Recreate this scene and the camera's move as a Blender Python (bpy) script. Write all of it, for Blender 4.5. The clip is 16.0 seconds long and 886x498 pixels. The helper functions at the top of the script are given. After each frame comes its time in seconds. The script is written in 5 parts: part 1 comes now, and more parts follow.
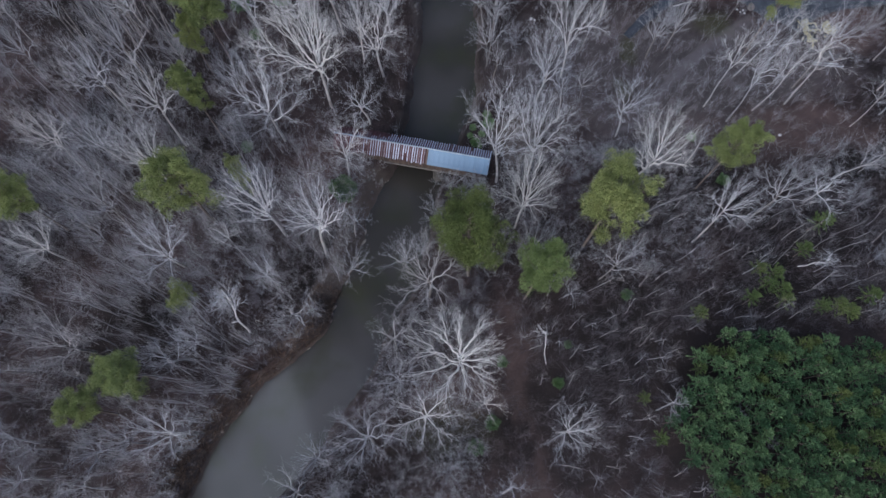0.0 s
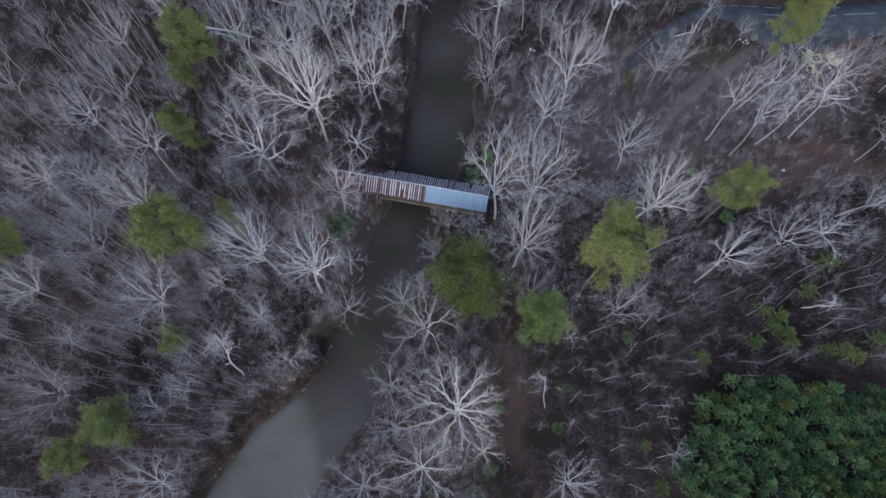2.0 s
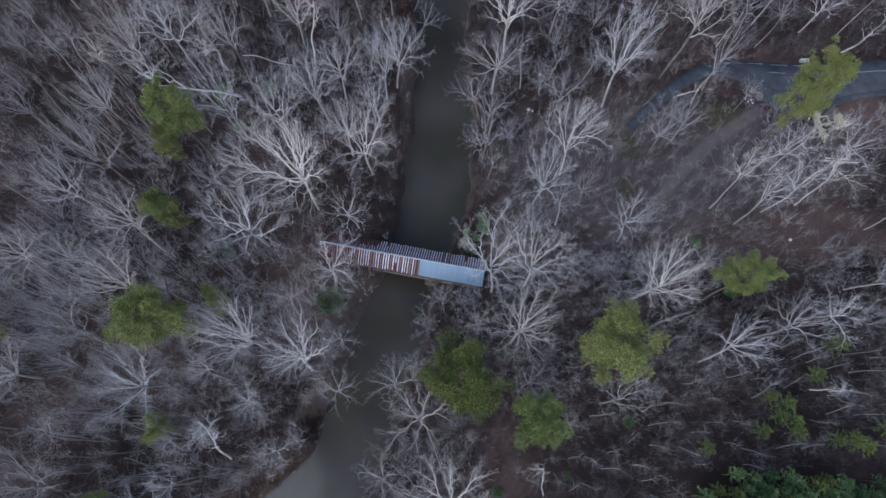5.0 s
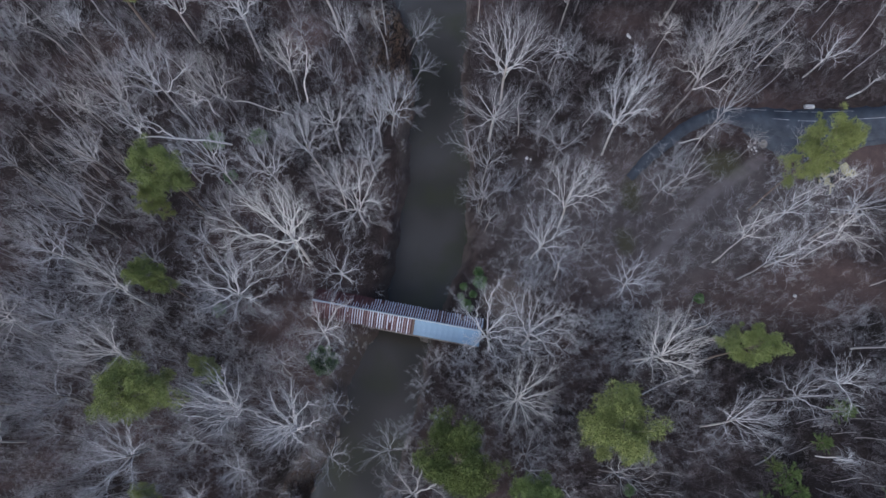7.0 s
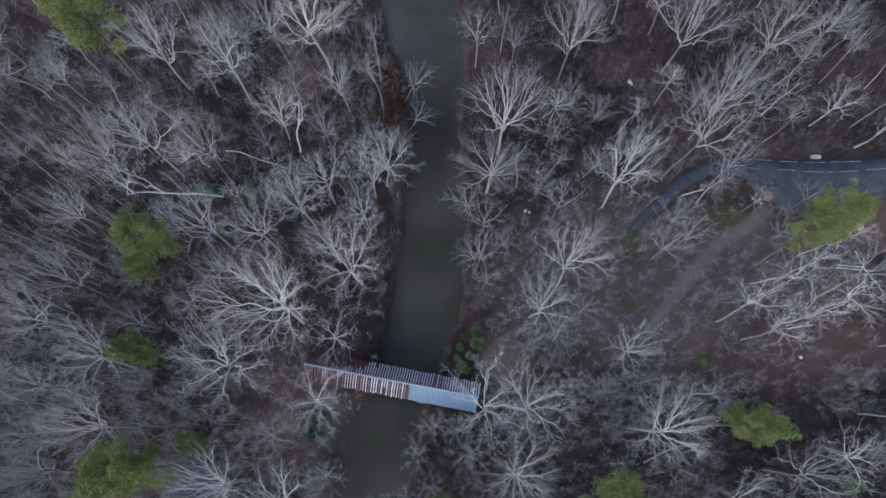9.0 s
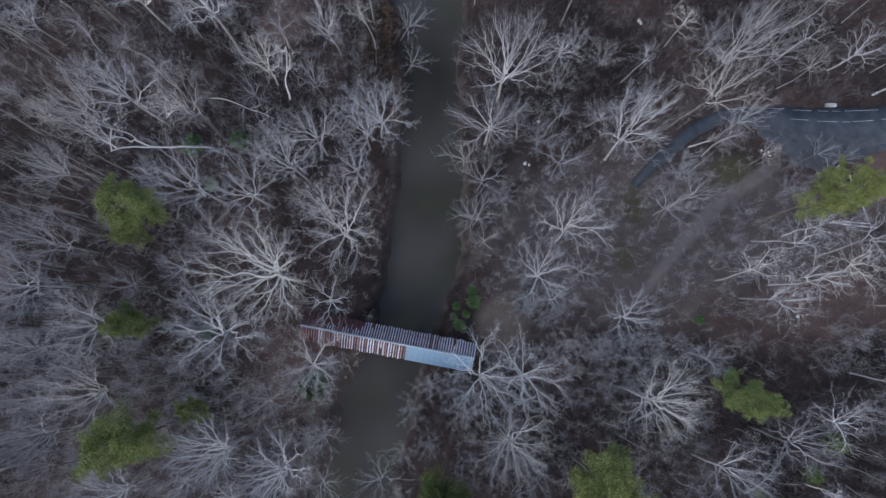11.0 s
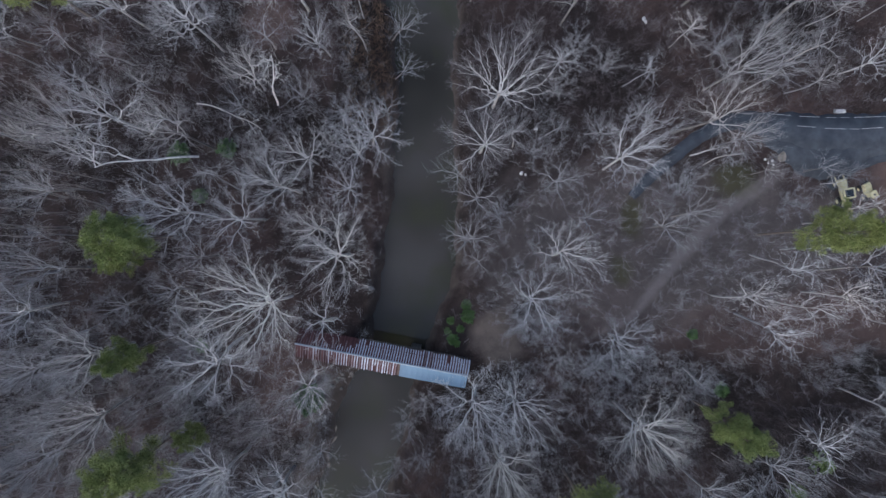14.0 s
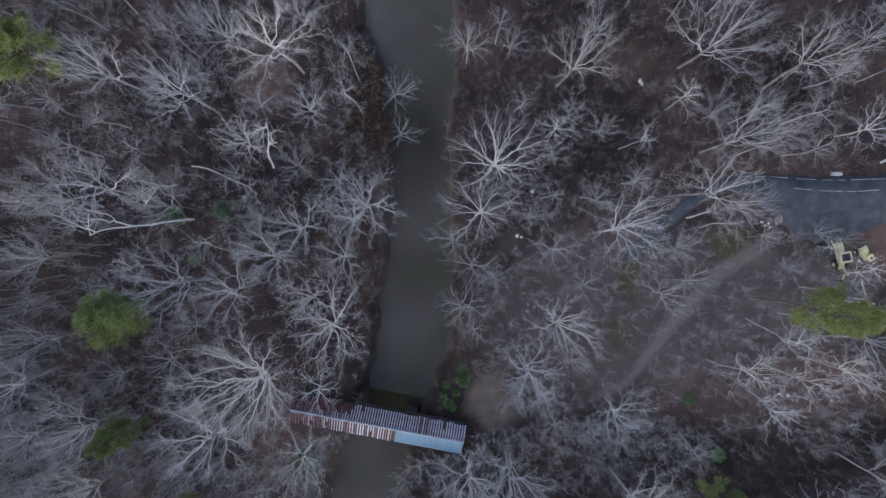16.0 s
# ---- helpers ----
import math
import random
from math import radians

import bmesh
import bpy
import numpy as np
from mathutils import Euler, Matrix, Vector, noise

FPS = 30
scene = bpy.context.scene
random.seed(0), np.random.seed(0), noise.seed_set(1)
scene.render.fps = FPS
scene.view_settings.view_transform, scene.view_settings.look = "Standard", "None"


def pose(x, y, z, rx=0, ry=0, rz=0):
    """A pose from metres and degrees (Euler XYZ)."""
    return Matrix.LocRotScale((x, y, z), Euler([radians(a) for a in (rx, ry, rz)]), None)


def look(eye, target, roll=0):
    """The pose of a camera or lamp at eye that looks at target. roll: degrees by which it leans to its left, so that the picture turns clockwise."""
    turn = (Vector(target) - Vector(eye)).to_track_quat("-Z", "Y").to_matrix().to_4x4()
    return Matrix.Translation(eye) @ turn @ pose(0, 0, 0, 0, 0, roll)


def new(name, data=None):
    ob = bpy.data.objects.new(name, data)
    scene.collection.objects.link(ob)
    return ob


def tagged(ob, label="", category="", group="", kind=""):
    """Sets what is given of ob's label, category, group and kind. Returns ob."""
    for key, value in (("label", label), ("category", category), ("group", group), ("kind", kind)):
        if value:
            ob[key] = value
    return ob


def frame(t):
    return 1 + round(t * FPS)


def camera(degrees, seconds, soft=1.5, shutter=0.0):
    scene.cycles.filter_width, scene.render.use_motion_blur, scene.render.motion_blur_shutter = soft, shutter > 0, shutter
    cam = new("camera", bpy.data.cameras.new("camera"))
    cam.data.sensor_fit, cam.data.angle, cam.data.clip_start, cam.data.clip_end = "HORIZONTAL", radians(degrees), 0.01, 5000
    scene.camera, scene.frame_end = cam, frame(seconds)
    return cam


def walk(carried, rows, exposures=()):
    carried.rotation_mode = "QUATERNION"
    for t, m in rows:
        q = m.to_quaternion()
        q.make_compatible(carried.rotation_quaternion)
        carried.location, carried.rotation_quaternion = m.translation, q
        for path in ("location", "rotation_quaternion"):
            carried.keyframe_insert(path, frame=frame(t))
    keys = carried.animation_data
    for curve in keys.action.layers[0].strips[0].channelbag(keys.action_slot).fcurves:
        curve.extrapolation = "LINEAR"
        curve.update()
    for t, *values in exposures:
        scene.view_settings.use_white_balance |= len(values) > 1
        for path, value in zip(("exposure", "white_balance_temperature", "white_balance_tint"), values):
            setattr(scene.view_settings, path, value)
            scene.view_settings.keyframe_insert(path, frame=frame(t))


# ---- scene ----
# ---------------- camera ----------------
cam = camera(66.8, 16.0, soft=1.5)
METRES, EYE, TILT, LEAN, TURN = 90.0, 128.0, -73.15, 0.0, 0.0
ROWS = [
    (0.0, 0.0, 0.0, 0.0, 0.0, 0.0, -0.0),
    (0.5, 0.001, 0.0057, 0.0203, -0.0, -0.06, -0.0),
    (1.0, 0.0025, 0.0121, 0.0413, 0.01, -0.08, -0.02),
    (1.5, 0.0043, 0.0189, 0.0643, 0.02, -0.15, -0.03),
    (2.0, 0.0061, 0.0262, 0.0876, 0.03, -0.16, -0.03),
    (2.5, 0.0081, 0.034, 0.1123, 0.05, -0.2, -0.02),
    (3.0, 0.0095, 0.0419, 0.1382, 0.04, -0.22, -0.02),
    (3.5, 0.0116, 0.0501, 0.1653, 0.06, -0.27, -0.02),
    (4.0, 0.0132, 0.0587, 0.1924, 0.04, -0.28, -0.01),
    (6.5, 0.0241, 0.1059, 0.344, 0.03, -0.55, 0.05),
    (7.0, 0.0259, 0.1154, 0.3748, 0.02, -0.56, 0.04),
    (7.5, 0.0279, 0.1252, 0.4064, 0.02, -0.6, 0.04),
    (8.0, 0.0302, 0.1352, 0.4383, 0.02, -0.64, 0.04),
    (9.0, 0.0347, 0.1565, 0.5055, 0.04, -0.85, 0.04),
    (9.5, 0.0369, 0.1672, 0.5391, 0.05, -2.6, 0.03),
    (10.5, 0.0414, 0.1889, 0.6062, 0.08, -7.45, 0.03),
    (11.0, 0.0435, 0.1992, 0.6372, 0.1, -9.95, 0.01),
    (11.5, 0.046, 0.2095, 0.6677, 0.12, -12.41, 0.01),
    (12.0, 0.0477, 0.22, 0.6989, 0.11, -14.85, 0.01),
    (12.5, 0.0506, 0.2304, 0.7292, 0.15, -16.64, 0.03),
    (13.0, 0.0528, 0.2408, 0.7606, 0.15, -16.73, 0.02),
    (13.5, 0.0547, 0.2512, 0.7928, 0.15, -16.79, 0.03),
    (14.0, 0.0567, 0.2617, 0.8244, 0.13, -16.81, 0.04),
    (14.5, 0.059, 0.2718, 0.8557, 0.12, -16.81, 0.06),
    (15.0, 0.0615, 0.2819, 0.8868, 0.12, -16.81, 0.08),
    (15.5, 0.0637, 0.2921, 0.9188, 0.12, -16.83, 0.06),
    (16.0, 0.0664, 0.3024, 0.9508, 0.16, -16.85, 0.07),
]
walk(cam, [(t, pose(0, 0, EYE, TILT, LEAN, TURN) @ pose(METRES * x, METRES * y, METRES * z, 90 + pitch, roll, yaw)) for t, x, y, z, yaw, pitch, roll in ROWS],
     exposures=[(0.0, 0.98, 5160, 9), (8.0, 1.04, 5200, 8), (12.0, 1.1, 5270, 7), (16.0, 1.17, 5290, 7)])

# ---------------- world and light: an overcast dusk ----------------
world = bpy.data.worlds.new("overcast_sky")
world.use_nodes = True
scene.world = world
wn, wl = world.node_tree.nodes, world.node_tree.links
sky = wn.new("ShaderNodeTexSky")
sky.sky_type, sky.sun_disc = "NISHITA", False
sky.sun_elevation, sky.sun_rotation = radians(38), radians(200)
sky.air_density, sky.dust_density = 1.0, 6.0
wl.new(sky.outputs[0], wn["Background"].inputs[0])
wn["Background"].inputs[1].default_value = 0.085
sun = new("sun", bpy.data.lights.new("sun", "SUN"))
sun.data.energy, sun.data.angle, sun.data.color = 0.6, radians(45), (1.0, 0.96, 0.9)
sun.matrix_world = look((-60, -10, 95), (0, 0, 0))


# ---------------- materials ----------------
def material(name, rough=0.8, metal=0.0, gloss=0.12):
    m = bpy.data.materials.new(name)
    m.use_nodes = True
    b = m.node_tree.nodes["Principled BSDF"]
    b.inputs["Roughness"].default_value, b.inputs["Metallic"].default_value = rough, metal
    b.inputs["Specular IOR Level"].default_value = gloss if rough > 0.58 else 0.5
    return m, m.node_tree.nodes, m.node_tree.links, b


def noise_tex(n, l, scale, detail=4.0, rough=0.55, coord="Object", stretch=None):
    tc, tx = n.new("ShaderNodeTexCoord"), n.new("ShaderNodeTexNoise")
    tx.inputs["Scale"].default_value, tx.inputs["Detail"].default_value, tx.inputs["Roughness"].default_value = scale, detail, rough
    out = tc.outputs[coord]
    if stretch:
        mp = n.new("ShaderNodeMapping")
        mp.inputs["Scale"].default_value = stretch
        l.new(out, mp.inputs[0])
        out = mp.outputs[0]
    l.new(out, tx.inputs["Vector"])
    return tx.outputs["Fac"]


def ramp(n, l, fac, stops):
    r = n.new("ShaderNodeValToRGB")
    e = r.color_ramp.elements
    while len(e) < len(stops):
        e.new(0.5)
    for k, (p, c) in enumerate(stops):
        e[k].position, e[k].color = p, (*c, 1)
    l.new(fac, r.inputs[0])
    return r.outputs[0]


def mix(n, l, fac, a, b, kind="MIX"):
    m = n.new("ShaderNodeMix")
    m.data_type, m.blend_type = "RGBA", kind
    for sock, v in ((m.inputs[0], fac), (m.inputs[6], a), (m.inputs[7], b)):
        if isinstance(v, bpy.types.NodeSocket):
            l.new(v, sock)
        elif isinstance(v, tuple):
            sock.default_value = (*v, 1)
        else:
            sock.default_value = v
    return m.outputs[2]


def bump(n, l, b, fac, strength, dist):
    bp = n.new("ShaderNodeBump")
    bp.inputs["Strength"].default_value, bp.inputs["Distance"].default_value = strength, dist
    l.new(fac, bp.inputs["Height"])
    l.new(bp.outputs[0], b.inputs["Normal"])


def obj_random(n):
    return n.new("ShaderNodeObjectInfo").outputs["Random"]


def varied(name, stops, scale, rough=0.85, tint=None, metal=0.0, bumps=0.3, coord="Object", stretch=None, island=False):
    """Two scales of noise through a colour ramp, and a tint by object or by piece."""
    m, n, l, b = material(name, rough, metal)
    f = noise_tex(n, l, scale, coord=coord, stretch=stretch)
    c = ramp(n, l, f, stops)
    c = mix(n, l, noise_tex(n, l, scale * 7, coord=coord), c, mix(n, l, 1.0, c, (0.72, 0.72, 0.72), "MULTIPLY"))
    if tint:
        r = n.new("ShaderNodeNewGeometry").outputs["Random Per Island"] if island else obj_random(n)
        c = mix(n, l, 1.0, c, ramp(n, l, r, tint), "MULTIPLY")
    l.new(c, b.inputs["Base Color"])
    if bumps:
        bump(n, l, b, f, bumps, 0.05)
    return m


TREE_TINT = [(0.0, (0.9, 0.9, 0.94)), (0.5, (1.0, 0.99, 1.0)), (1.0, (1.16, 1.1, 1.04))]
bark_pale = varied("pale_bark", [(0.3, (0.46, 0.44, 0.41)), (0.44, (0.74, 0.72, 0.69)), (0.7, (0.87, 0.86, 0.83))], 1.3, tint=TREE_TINT)
twig_pale = varied("pale_twigs", [(0.3, (0.47, 0.465, 0.46)), (0.7, (0.65, 0.64, 0.63))], 0.8, tint=TREE_TINT, bumps=0)
bark_cream = varied("cream_bark", [(0.3, (0.55, 0.51, 0.46)), (0.42, (0.83, 0.79, 0.73)), (0.7, (0.9, 0.875, 0.82))], 1.3)
twig_cream = varied("cream_twigs", [(0.3, (0.47, 0.445, 0.415)), (0.7, (0.64, 0.61, 0.575))], 0.8, bumps=0)
bark_grey = varied("grey_bark", [(0.3, (0.36, 0.352, 0.352)), (0.7, (0.62, 0.615, 0.61))], 2.2, tint=TREE_TINT)
twig_dim = varied("dim_twigs", [(0.3, (0.14, 0.132, 0.136)), (0.7, (0.25, 0.24, 0.245))], 0.8, tint=TREE_TINT, bumps=0)
twig_grey = varied("grey_twigs", [(0.3, (0.27, 0.266, 0.272)), (0.7, (0.39, 0.386, 0.393))], 0.8, tint=TREE_TINT, bumps=0)
sapling_mat = varied("dark_sapling_stems", [(0.3, (0.065, 0.055, 0.056)), (0.7, (0.165, 0.148, 0.15))], 0.12, tint=[(0.0, (0.65, 0.63, 0.65)), (1.0, (1.2, 1.15, 1.15))], bumps=0, island=True)
brush_mat = varied("brush_stems", [(0.3, (0.11, 0.1, 0.103)), (0.7, (0.25, 0.238, 0.247))], 0.12, tint=[(0.0, (0.7, 0.68, 0.7)), (1.0, (1.15, 1.1, 1.1))], bumps=0, island=True)
grass_mat = varied("dead_grass", [(0.3, (0.075, 0.056, 0.044)), (0.7, (0.2, 0.155, 0.118))], 0.15, tint=[(0.0, (0.6, 0.55, 0.55)), (1.0, (1.3, 1.15, 1.05))], bumps=0, island=True)
bark_trunk = varied("flaking_trunk_bark", [(0.3, (0.13, 0.115, 0.105)), (0.55, (0.24, 0.22, 0.205)), (0.75, (0.42, 0.4, 0.37))], 0.9, tint=TREE_TINT)
bark_flaked = varied("pale_flaking_bark", [(0.3, (0.24, 0.22, 0.2)), (0.5, (0.46, 0.44, 0.41)), (0.75, (0.66, 0.64, 0.6))], 0.9, tint=TREE_TINT)
bark_stem = varied("grey_stem_bark", [(0.3, (0.26, 0.245, 0.235)), (0.7, (0.52, 0.5, 0.485))], 1.6, tint=TREE_TINT)
stone_dark = varied("damp_abutment_stone", [(0.3, (0.06, 0.055, 0.05)), (0.7, (0.15, 0.14, 0.13))], 1.6, tint=[(0.0, (0.75, 0.73, 0.7)), (1.0, (1.15, 1.13, 1.1))])
bark_pine = varied("pine_bark", [(0.3, (0.12, 0.09, 0.075)), (0.7, (0.26, 0.21, 0.18))], 3.0)
GREEN_TINT = [(0.0, (0.78, 0.9, 0.88)), (0.5, (0.95, 1, 0.98)), (1.0, (1.08, 1.05, 0.98))]
needle_light = varied("yellow_green_needles", [(0.3, (0.185, 0.208, 0.072)), (0.7, (0.275, 0.298, 0.11))], 0.5, rough=0.6, tint=GREEN_TINT, bumps=0)
needle_dark = varied("dark_green_needles", [(0.3, (0.045, 0.085, 0.038)), (0.7, (0.155, 0.225, 0.105))], 0.45, rough=0.6, tint=[(0.0, (0.42, 0.52, 0.5)), (0.5, (0.9, 0.95, 0.92)), (1.0, (1.3, 1.25, 1.15))], bumps=0)
needle_mid = varied("mid_green_needles", [(0.3, (0.085, 0.108, 0.034)), (0.7, (0.138, 0.162, 0.055))], 0.45, rough=0.6, tint=GREEN_TINT, bumps=0)
leaf_dark = varied("evergreen_leaves", [(0.3, (0.065, 0.118, 0.036)), (0.7, (0.135, 0.21, 0.07))], 0.8, rough=0.45, bumps=0)
roof_rust = varied("rusted_roof_sheet", [(0.25, (0.036, 0.02, 0.023)), (0.5, (0.075, 0.036, 0.038)), (0.75, (0.125, 0.066, 0.064))], 0.9, rough=0.75, tint=[(0.0, (0.6, 0.58, 0.6)), (0.5, (0.9, 0.88, 0.9)), (1.0, (1.15, 1.08, 1.06))], stretch=(1, 0.3, 1))
roof_zinc = varied("weathered_zinc_sheet", [(0.36, (0.14, 0.075, 0.07)), (0.45, (0.4, 0.42, 0.49)), (0.7, (0.6, 0.66, 0.76))], 3.2, rough=0.55, metal=0.1, tint=[(0.0, (0.82, 0.8, 0.82)), (0.45, (1.0, 1.0, 1.02)), (1.0, (1.12, 1.12, 1.15))])
roof_worn = varied("rust_stained_zinc_sheet", [(0.34, (0.11, 0.056, 0.052)), (0.52, (0.24, 0.2, 0.22)), (0.72, (0.42, 0.44, 0.5))], 3.5, rough=0.65, tint=[(0.0, (0.6, 0.55, 0.55)), (1.0, (1.05, 1.05, 1.05))])
roof_new = varied("newer_zinc_sheet", [(0.3, (0.1, 0.168, 0.262)), (0.7, (0.15, 0.232, 0.335))], 0.5, rough=0.5, metal=0.1, tint=[(0.0, (0.92, 0.92, 0.92)), (1.0, (1.04, 1.04, 1.04))])
roof_cap = varied("zinc_ridge_cap", [(0.3, (0.2, 0.225, 0.27)), (0.7, (0.34, 0.385, 0.45))], 0.6, rough=0.5, metal=0.1)
wood_old = varied("weathered_boards", [(0.3, (0.07, 0.05, 0.04)), (0.7, (0.16, 0.12, 0.1))], 1.5, tint=[(0.0, (0.7, 0.7, 0.7)), (1.0, (1.15, 1.12, 1.1))], stretch=(4, 4, 0.6))
wood_pale = varied("sun_bleached_timber", [(0.3, (0.11, 0.095, 0.085)), (0.7, (0.22, 0.195, 0.18))], 1.5, tint=[(0.0, (0.8, 0.8, 0.8)), (1.0, (1.1, 1.1, 1.1))])
stone_mat = varied("grey_stone", [(0.3, (0.1, 0.094, 0.088)), (0.7, (0.26, 0.245, 0.23))], 1.6, tint=[(0.0, (0.75, 0.73, 0.7)), (1.0, (1.15, 1.13, 1.1))])
stone_white = varied("white_stone", [(0.3, (0.5, 0.48, 0.45)), (0.7, (0.75, 0.74, 0.72))], 1.6)
asphalt = varied("asphalt", [(0.3, (0.042, 0.047, 0.058)), (0.7, (0.08, 0.087, 0.102))], 0.35, coord="Object", bumps=0.2)
gravel = varied("gravel", [(0.3, (0.043, 0.047, 0.056)), (0.7, (0.085, 0.091, 0.104))], 0.4, bumps=0.3)
paint_white = varied("worn_white_paint", [(0.35, (0.2, 0.2, 0.21)), (0.65, (0.62, 0.62, 0.62))], 1.2, rough=0.6, bumps=0)
paint_yellow = varied("faded_yellow_paint", [(0.3, (0.4, 0.35, 0.18)), (0.65, (0.62, 0.56, 0.34))], 1.1, rough=0.55, bumps=0.1)
rubber = varied("tyre_rubber", [(0.3, (0.02, 0.02, 0.02)), (0.7, (0.04, 0.04, 0.04))], 3.0)
steel_dark = varied("dark_steel", [(0.3, (0.03, 0.03, 0.035)), (0.7, (0.08, 0.075, 0.07))], 2.0, rough=0.5, metal=0.4)
glass_dark, gn, gl, gb = material("cab_glass", 0.05)
gb.inputs["Base Color"].default_value = (0.02, 0.025, 0.03, 1)

water_mat, n, l, b = material("murky_water", 0.07)
water_tone = n.new("ShaderNodeAttribute")
water_tone.attribute_name = "water_tone"
add = n.new("ShaderNodeMath")
add.operation = "ADD"
l.new(noise_tex(n, l, 0.05, 2, 0.4, coord="Object"), add.inputs[0])
l.new(water_tone.outputs["Fac"], add.inputs[1])
f = add.outputs[0]
weed = ramp(n, l, noise_tex(n, l, 0.11, 3, 0.5), [(0.5, (0, 0, 0)), (0.68, (0.5, 0.5, 0.5))])
l.new(mix(n, l, weed, ramp(n, l, f, [(0.3, (0.02, 0.018, 0.014)), (0.45, (0.034, 0.0305, 0.026)), (0.6, (0.05, 0.0455, 0.042)), (0.75, (0.069, 0.064, 0.06))]), (0.034, 0.036, 0.016)), b.inputs["Base Color"])
b.inputs["IOR"].default_value = 1.33
bump(n, l, b, noise_tex(n, l, 1.4, 3, coord="Object"), 0.06, 0.05)

# leaf litter, with trodden soil, grass and bare mud where the place has them
ground_mat, n, l, b = material("leaf_litter", 0.95)
big, mid, fine = noise_tex(n, l, 0.045, 5), noise_tex(n, l, 0.5, 6, 0.65), noise_tex(n, l, 4.0, 6, 0.7)
c = ramp(n, l, big, [(0.34, (0.0125, 0.0095, 0.009)), (0.5, (0.034, 0.0238, 0.0218)), (0.66, (0.078, 0.0525, 0.047))])
c = mix(n, l, ramp(n, l, mid, [(0.42, (0, 0, 0)), (0.62, (1, 1, 1))]), mix(n, l, 1.0, c, (0.6, 0.6, 0.62), "MULTIPLY"), c)
c = mix(n, l, ramp(n, l, fine, [(0.5, (0, 0, 0)), (0.72, (1, 1, 1))]), c, (0.068, 0.056, 0.05))


def mask(name):
    a = n.new("ShaderNodeAttribute")
    a.attribute_name = name
    mm = n.new("ShaderNodeMath")
    mm.operation, mm.use_clamp = "MULTIPLY", True
    ad = n.new("ShaderNodeMath")
    ad.operation, ad.inputs[1].default_value = "ADD", 0.45
    l.new(mid, ad.inputs[0])
    l.new(a.outputs["Fac"], mm.inputs[0])
    l.new(ad.outputs[0], mm.inputs[1])
    return mm.outputs[0]


# Woodland shade painted in as near-black litter; wet soil by lane and bridge
c = mix(n, l, mask("shade_wet_leaves"), c, mix(n, l, fine, (0.012, 0.0095, 0.0095), (0.026, 0.02, 0.019)))
c = mix(n, l, mask("dry_leaves"), c, mix(n, l, fine, (0.064, 0.053, 0.05), (0.125, 0.104, 0.098)))
c = mix(n, l, mask("red_leaves"), c, mix(n, l, fine, (0.072, 0.048, 0.042), (0.13, 0.09, 0.078)))
c = mix(n, l, mask("grass"), c, mix(n, l, fine, (0.044, 0.041, 0.022), (0.07, 0.065, 0.036)))
c = mix(n, l, mask("trail"), c, mix(n, l, fine, (0.155, 0.138, 0.134), (0.22, 0.198, 0.194)))
c = mix(n, l, mask("mud"), c, mix(n, l, fine, (0.078, 0.063, 0.054), (0.125, 0.103, 0.09)))
l.new(c, b.inputs["Base Color"])
bump(n, l, b, fine, 0.6, 0.12)


# ---------------- mesh helpers ----------------
def mesh_np(name, verts, faces, smooth=False):
    """A mesh from arrays: verts (n, 3), faces (m, 3 or 4)."""
    verts, faces = np.asarray(verts, np.float32), np.asarray(faces, np.int32)
    me = bpy.data.meshes.new(name)
    k = faces.shape[1]
    me.vertices.add(len(verts))
    me.vertices.foreach_set("co", verts.ravel())
    me.loops.add(faces.size)
    me.loops.foreach_set("vertex_index", faces.ravel())
    me.polygons.add(len(faces))
    me.polygons.foreach_set("loop_start", np.arange(0, faces.size, k, dtype=np.int32))
    me.polygons.foreach_set("use_smooth", np.full(len(faces), smooth))
    me.update(calc_edges=True)
    return me


def obj(name, me, mat, parent=None, label="", m=None):
    ob = new(name, me)
    if mat and not me.materials:
        me.materials.append(mat)
    if parent:
        ob.parent = parent
    if m is not None:
        ob.matrix_basis = m
    return tagged(ob, label)


def part(name, bm, mat, parent, label=""):
    me = bpy.data.meshes.new(name)
    bm.to_mesh(me)
    bm.free()
    return obj(name, me, mat, parent, label)


def box_bm(*boxes, bevel=0.0):
    """One bmesh of boxes, each (centre, size) or (centre, size, Euler degrees)."""
    bm = bmesh.new()
    for bx in boxes:
        c, s = bx[0], bx[1]
        r = bx[2] if len(bx) > 2 else (0, 0, 0)
        bmesh.ops.create_cube(bm, size=1, matrix=pose(*c, *r) @ Matrix.Diagonal((*s, 1)))
    if bevel:
        bmesh.ops.bevel(bm, geom=bm.edges[:], offset=bevel, segments=1, affect="EDGES")
    return bm


def cyl_bm(*cyls, sides=14):
    """One bmesh of cylinders, each (from, to, radius)."""
    bm = bmesh.new()
    for a, b2, r in cyls:
        a, b2 = Vector(a), Vector(b2)
        d = b2 - a
        m = Matrix.Translation((a + b2) / 2) @ d.to_track_quat("Z", "Y").to_matrix().to_4x4()
        bmesh.ops.create_cone(bm, cap_ends=True, segments=sides, radius1=r, radius2=r, depth=d.length, matrix=m)
    return bm


def frames_of(d):
    up = np.where(np.abs(d[:, 2:3]) > 0.9, np.array([[1.0, 0, 0]]), np.array([[0, 0, 1.0]]))
    u = np.cross(d, up)
    u /= np.linalg.norm(u, axis=1, keepdims=True) + 1e-9
    return u, np.cross(d, u)


